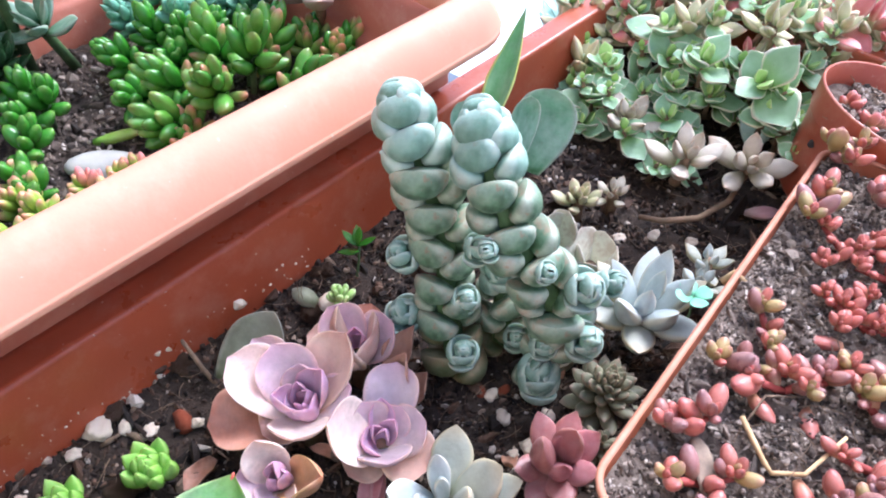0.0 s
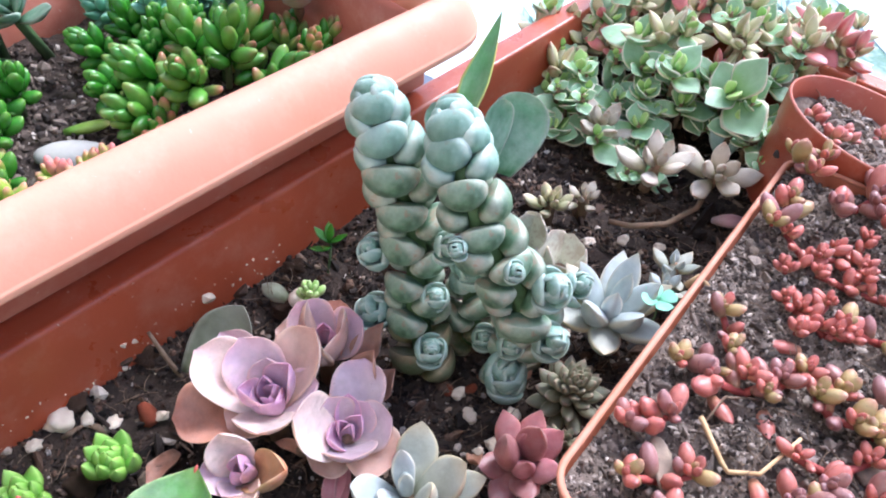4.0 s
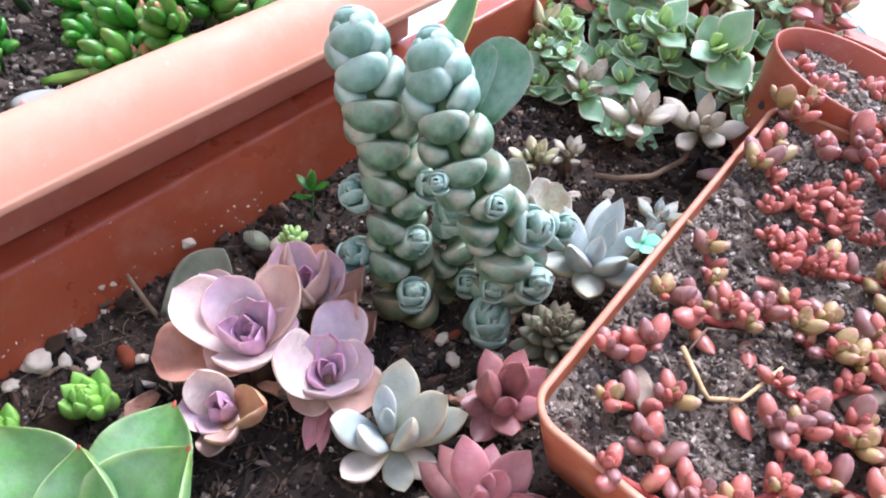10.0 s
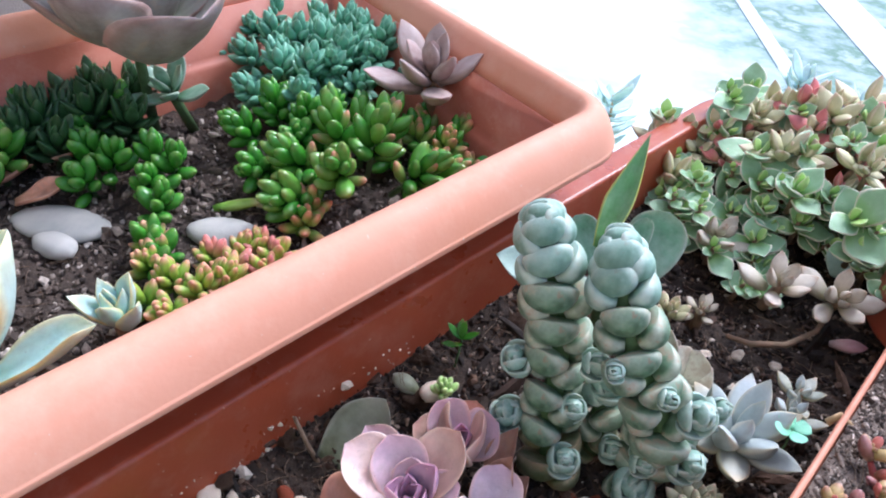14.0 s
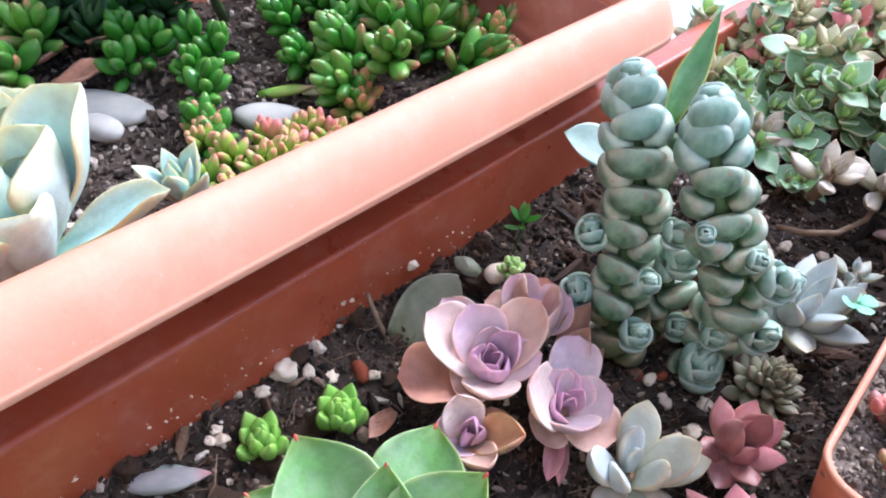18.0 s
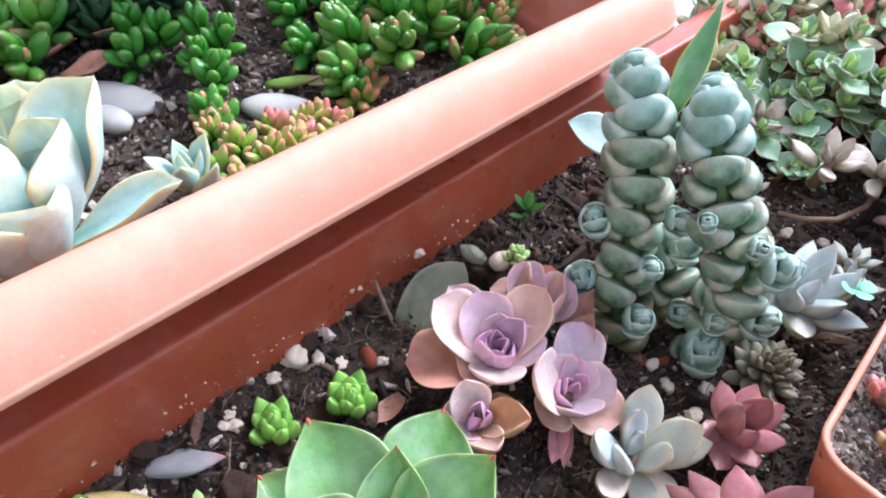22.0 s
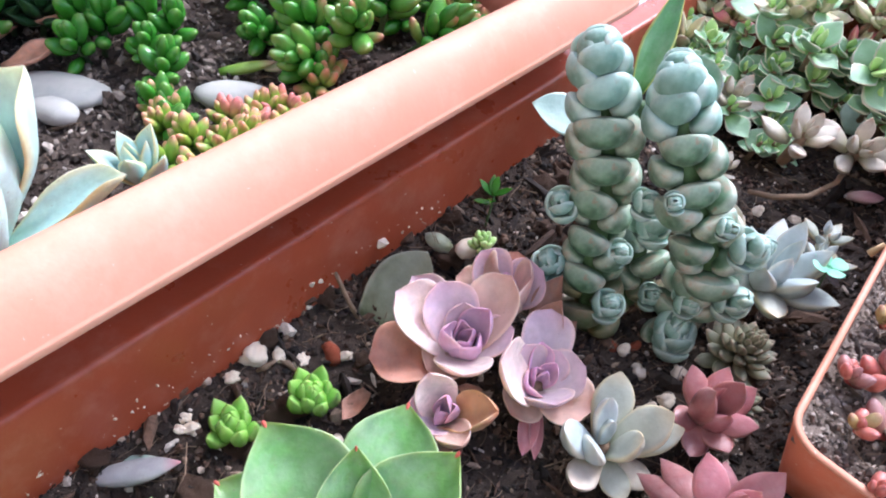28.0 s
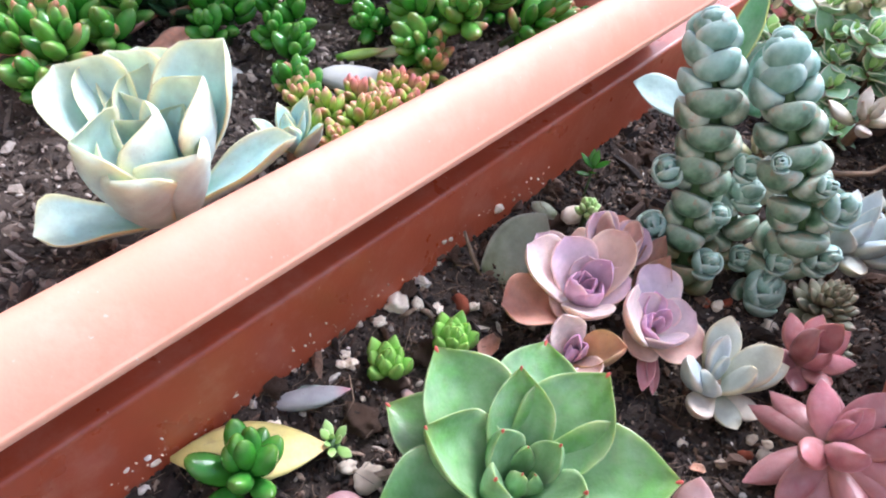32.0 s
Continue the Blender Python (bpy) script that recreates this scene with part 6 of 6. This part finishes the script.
fallen((-0.196, 0.002, 0.012), -60, 20, leaf_mesh(P_PALELEAF, 0.03, 0.016, 0.002, 0.4, 0.5, 2.2, 0.2, 0.2, 0.6, 8, 10), "pale grey leaf near the planter's front")
fallen((0.153, 0.273, 0.012), -100, 3, flp, "pale pink fallen leaf on the soil", 0.95)
fallen((0.176, 0.297, 0.016), -60, 20, flp, "pale pink leaf beside the round pot", 0.95)
fallen((0.168, 0.318, 0.02), -20, 35, leaf_mesh(P_PALELEAF, 0.02, 0.018, 0.002, 0.4, 0.55, 2.6, 0.3, 0.2, 0.6, 8, 12), "pale green leaf beside the round pot")
fallen((0.121, 0.205, 0.014), 20, 5, leaf_mesh(P_GREYLEAF, 0.009, 0.005, 0.001, 0.4, 0.5, 2.2, 0.1, 0.1, 0.6, 7, 8), "small grey-blue leaf scrap")
fallen((-0.055, 0.208, 0.016), 60, 5, leaf_mesh(P_DULL, 0.014, 0.009, 0.004, 0.5, 0.5, 2.6, 0, 0.1, 0.8, 8, 10), "grey-green fallen leaf beside a sprout")
fallen((-0.024, 0.19, 0.014), -60, 3, leaf_mesh(P_PALELEAF, 0.014, 0.007, 0.002, 0.4, 0.5, 2.2, 0.1, 0.1, 0.6, 8, 8), "pale leaf scrap on the soil")
fallen((-0.29, 0.276, 0.05), -70, 8, flk, "dry grey-brown leaf on dry soil", 1.0)
fallen((-0.275, 0.31, 0.05), -100, 5, flk, "dry dark brown leaf on dry soil", 1.0)
fallen((-0.262, 0.268, 0.049), -60, 8, flk, "dry reddish-brown leaf on dry soil", 0.9)
fallen((-0.158, 0.318, 0.047), -150, 12, flk, "curled brown dry leaf on dry soil", 0.5)
fallen((-0.17, 0.286, 0.046), -75, 5, leaf_mesh(P_SEDPINK, 0.028, 0.007, 0.003, 0.5, 0.5, 2.4, 0, 0.1, 0.8, 8, 8), "yellow-green cut stem piece with a red end")
fallen((-0.15, 0.293, 0.046), -70, 3, leaf_mesh(P_CALLP, 0.02, 0.0085, 0.003, 0.5, 0.5, 2.4, 0, 0.1, 0.8, 8, 8), "pale olive fallen leaf")
for x, y, az in ((0.1035, 0.1030, 185), (0.0990, 0.1330, 200), (0.1150, 0.1280, 170), (0.1370, 0.1530, 80), (0.0900, 0.0760, 100), (0.1790, 0.1500, 90)):
    fallen((x, y, TRAY_SOIL + 0.002), az, 2, leaf_mesh(P_TRAYR, 0.012, 0.0058, 0.0025, 0.5, 0.5, 2.6, 0, 0.1, 0.8, 7, 8), "coral-red fallen leaf on wet soil")


def stick(at, pts, r, mat, label, name="twig"):
    ob = thing(name, at, label, "twig", "twigs")
    part("stem", tube_mesh("stem", pts, [r * (1 - 0.4 * i / len(pts)) for i in range(len(pts))], mat, 6), ob)


stick((-0.09, 0.168, 0.012), [(0, 0, -0.003), (-0.006, 0.003, 0.009), (-0.011, 0.006, 0.021)], 0.0011, M_TWIG, "short grey twig stuck in the soil")
stick((0.1, 0.118, TRAY_SOIL), [(-0.0084, 0.0037, 0.007), (-0.0055, -0.0110, 0.005), (-0.0045, -0.0140, 0.005), (0.0050, -0.0145, 0.005), (0.0214, -0.003, 0.006)], 0.0009, M_STRAW, "bent pale straw on the tray's soil", "straw")
stick((0.09, 0.118, TRAY_SOIL), [(0, 0.0, 0.002), (0.012, 0.012, 0.006), (0.03, 0.014, 0.002)], 0.0005, M_TWIG, "thin grey root on the tray's soil", "root")
for k, (x, y, az, ln, wd) in enumerate(((0.0765, 0.1030, 5, 0.026, 0.0075), (0.1435, 0.1050, -78, 0.016, 0.0075), (0.1780, 0.1360, 10, 0.022, 0.006))):
    ob = thing("bark_chip", (x, y, TRAY_SOIL + 0.004), "flat grey-brown bark chip on the tray's soil", "bark", "bark chips")
    part("chip", leaf_mesh(P_BARK, ln, wd, 0.0012, 0.8, 0.5, 4.0, 0.1, 0.15, 0.8, 8, 8, 0, 0.8), ob, pose(0, 0, 0, 4 * k, 6, az) @ pose(0, -ln / 2, 0))
stick((0.176, 0.128, TRAY_SOIL), [(0, 0.0, 0.0), (0.001, -0.002, 0.014)], 0.0018, M_TWIG, "short grey twig in the tray")
stick((0.104, 0.183, 0.05), [(0, 0, 0.006), (0.004, 0.001, 0.01), (0.007, -0.003, 0.009)], 0.0016, M_STRAW, "dry brown scrap on the tray's rim", "dry_scrap")
stick((-0.144, 0.088, 0.012), [(0, 0.0, 0.0), (0.004, 0.008, 0.006), (0.001, 0.02, 0.004)], 0.0003, M_TWIG, "thin dark root on the soil", "root")
stick((-0.02, 0.113, 0.003), [(0, 0.0, 0.001), (0.012, 0.004, 0.002), (0.022, 0.001, 0.001)], 0.0003, M_TWIG, "thin brown root on the soil", "root")


def pebbles():
    meshes = [lump_mesh("pebble", 1.0, M_PEB, k, (1.0, 0.8, 0.7), 0.6, 3) for k in range(4)] + [lump_mesh("pebble", 1.0, M_PEBR, 9, (1, 0.8, 0.6), 0.4, 2)]
    spots = ((0.0235, 0.158, 3.2, 0), (0.0415, 0.159, 3.2, 1), (0.02, 0.17, 2.8, 2), (0.016, 0.172, 3.4, 4), (0.025, 0.172, 2.6, 4), (-0.128, 0.1435, 3.4, 0), (-0.119, 0.146, 3.4, 2), (-0.111, 0.146, 3.0, 1), (-0.1, 0.1515, 4.0, 4), (-0.0945, 0.1515, 2.6, 3),
             (-0.134, 0.134, 2.5, 1), (-0.146, 0.117, 2.2, 0), (-0.143, 0.114, 2.2, 2), (-0.147, 0.113, 2.0, 1), (-0.132, 0.074, 5.2, 2), (-0.14, 0.076, 2.4, 1), (-0.096, 0.118, 2.6, 0), (-0.098, 0.113, 2.0, 3), (0.033, 0.146, 2.6, 0), (0.027, 0.143, 2.4, 1),
             (0.012, 0.096, 2.6, 2), (0.017, 0.094, 2.2, 0), (0.015, 0.089, 2.4, 3), (0.008, 0.09, 2.0, 4), (-0.012, 0.098, 1.8, 0), (-0.168, 0.085, 2.4, 0), (0.055, 0.15, 2.2, 3), (0.1, 0.245, 2.6, 1), (0.088, 0.262, 2.4, 0), (0.108, 0.268, 2.8, 2), (0.125, 0.262, 2.2, 0), (0.095, 0.3, 2.0, 1), (0.06, 0.255, 2.2, 0), (0.105, 0.23, 1.8, 1), (0.002, 0.225, 2.4, 3), (-0.008, 0.232, 2.0, 0), (-0.03, 0.205, 2.2, 4))
    first = {}
    for x, y, r, k in spots:
        s, v = along_across((x, y))
        z = BED_B(s, v) + r * 0.0003
        m = pose(x, y, z, 20 * k, 10 * k, 77 * r)
        label = "rough brick-red grit lump on the soil" if k == 4 else "rough pale pumice pebble on the soil"
        ob = new("pebble", meshes[k])
        ob.matrix_world = m @ Matrix.Scale(r * 0.0012 * (0.75 + 0.55 * ((x * 7919 + y * 104729) % 1.0)), 4)
        tagged(ob, label, "pebble", "pebbles")
    stones = ((-0.158, 0.268, 0.045, 0.0155, (1.3, 0.7, 0.34), -5), (-0.238, 0.263, 0.044, 0.017, (1.5, 0.75, 0.28), -5), (-0.232, 0.246, 0.045, 0.011, (1.1, 0.7, 0.45), -20))
    for k, (x, y, z, r, sq, az) in enumerate(stones):
        ob = new("river_stone", lump_mesh("river_stone", r, M_STONE, 20 + k, sq, 0.1, 3))
        ob.matrix_world = pose(x, y, z, 0, 0, az)
        tagged(ob, "smooth pale grey river stone on dry soil", "stone", "river stones")
    ob = new("pebble", lump_mesh("pebble", 0.0062, M_PEB, 31, (1.2, 0.8, 0.7), 0.15, 2))
    ob.matrix_world = pose(-0.047, 0.206, 0.02, 0, 0, 30)
    tagged(ob, "smooth greenish-grey pebble beside a sprout", "pebble", "pebbles")


pebbles()


def clods():
    """Peaty lumps that lie against the planter's wall."""
    rnd = random.Random(77)
    meshes = [lump_mesh("soil_clod", 1.0, M_CLOD, 40 + k, (1.2, 1.0, 0.7), 0.9, 3) for k in range(4)]
    for i in range(26):
        s, v = -0.3 + 0.44 * i / 25 + rnd.uniform(-0.008, 0.008), rnd.choice((0.008, 0.014, 0.022, 0.034)) + rnd.uniform(-0.003, 0.003)
        r = rnd.uniform(0.0026, 0.0058)
        ob = new("soil_clod", meshes[i % 4])
        ob.matrix_world = Matrix.Translation(place(s, v, BED_B(s, v) + r * 0.2)) @ pose(0, 0, 0, rnd.uniform(-20, 20), rnd.uniform(-20, 20), rnd.uniform(0, 360)) @ Matrix.Scale(r, 4)
        tagged(ob, "dark brown peaty lump of soil beside the wall", "soil clod", "soil clods")


clods()


def scraps():
    """Brown flakes of bark and dead leaf scattered over the soil."""
    rnd = random.Random(91)
    flake = leaf_mesh(P_DRIED, 0.012, 0.006, 0.001, 0.3, 0.5, 1.7, 0.8, 0.7, 0.5, 9, 8, 0, 1.6)
    bark = [tube_mesh("bark", [(0, -0.005, 0), (0.001, 0, 0.001), (0, 0.006, 0)], [0.0008, 0.0016, 0.0007], m, 6) for m in (M_TWIG, M_CLOD)]
    for i in range(34):
        s, v = rnd.uniform(-0.27, 0.1), rnd.uniform(0.01, 0.06) if i % 3 else rnd.uniform(0.06, 0.14)
        at = place(s, v, BED_B(s, v) + 0.001)
        kind = i % 3 == 0
        ob = thing("dry_leaf_scrap" if kind else "bark_flake", at, "small shrivelled brown leaf scrap on the soil" if kind else "brown bark flake on dark soil", "dry leaf" if kind else "bark", "soil scraps")
        part("leaf" if kind else "flake", flake if kind else bark[i % 2], ob, spin(rnd.uniform(0, 360), 0, 0, rnd.uniform(-10, 30), rnd.uniform(0.6, 1.2)))


scraps()


# ---- plants in the yard beyond ----
def fern(at, n, size, seed, label):
    g = plant_mat("pale fern", rgb(170, 206, 200), rgb(190, 220, 214), rgb(206, 228, 222), rgb(206, 228, 222), 0.9, 0.2, 0.7, 0.2, 0.3, 0, 0.3)
    fr = leaf_mesh(g, 0.06, 0.026, 0.001, 0.3, 0.5, 1.8, 0.1, 0.4, 0.6, 6, 6)
    rnd = random.Random(seed)
    ob = thing("garden_shrub", at, label, "shrub", "shrubs beyond the sill")
    part("trunk", tube_mesh("trunk", [(0, 0, -2.84), (0.01, 0, 0), (0, 0.01, size)], [0.02, 0.004, 0.002], M_STRAW), ob)
    for i in range(n):
        f = i / n
        m = spin(137.5 * i, 0.002, size * (0.2 + 0.8 * f), rnd.uniform(0, 50), rnd.uniform(0.7, 1.3))
        part("leaf", fr, ob, m)


fern((0.207, 1.2, -0.46), 26, 0.14, 180, "pale feathery shrub beyond the planters")
fern((0.66, 1.5, -0.5), 30, 0.12, 181, "pale feathery shrub beyond the planters")
fern((0.78, 1.44, -0.5), 30, 0.1, 182, "pale leafy shrub beyond the planters")
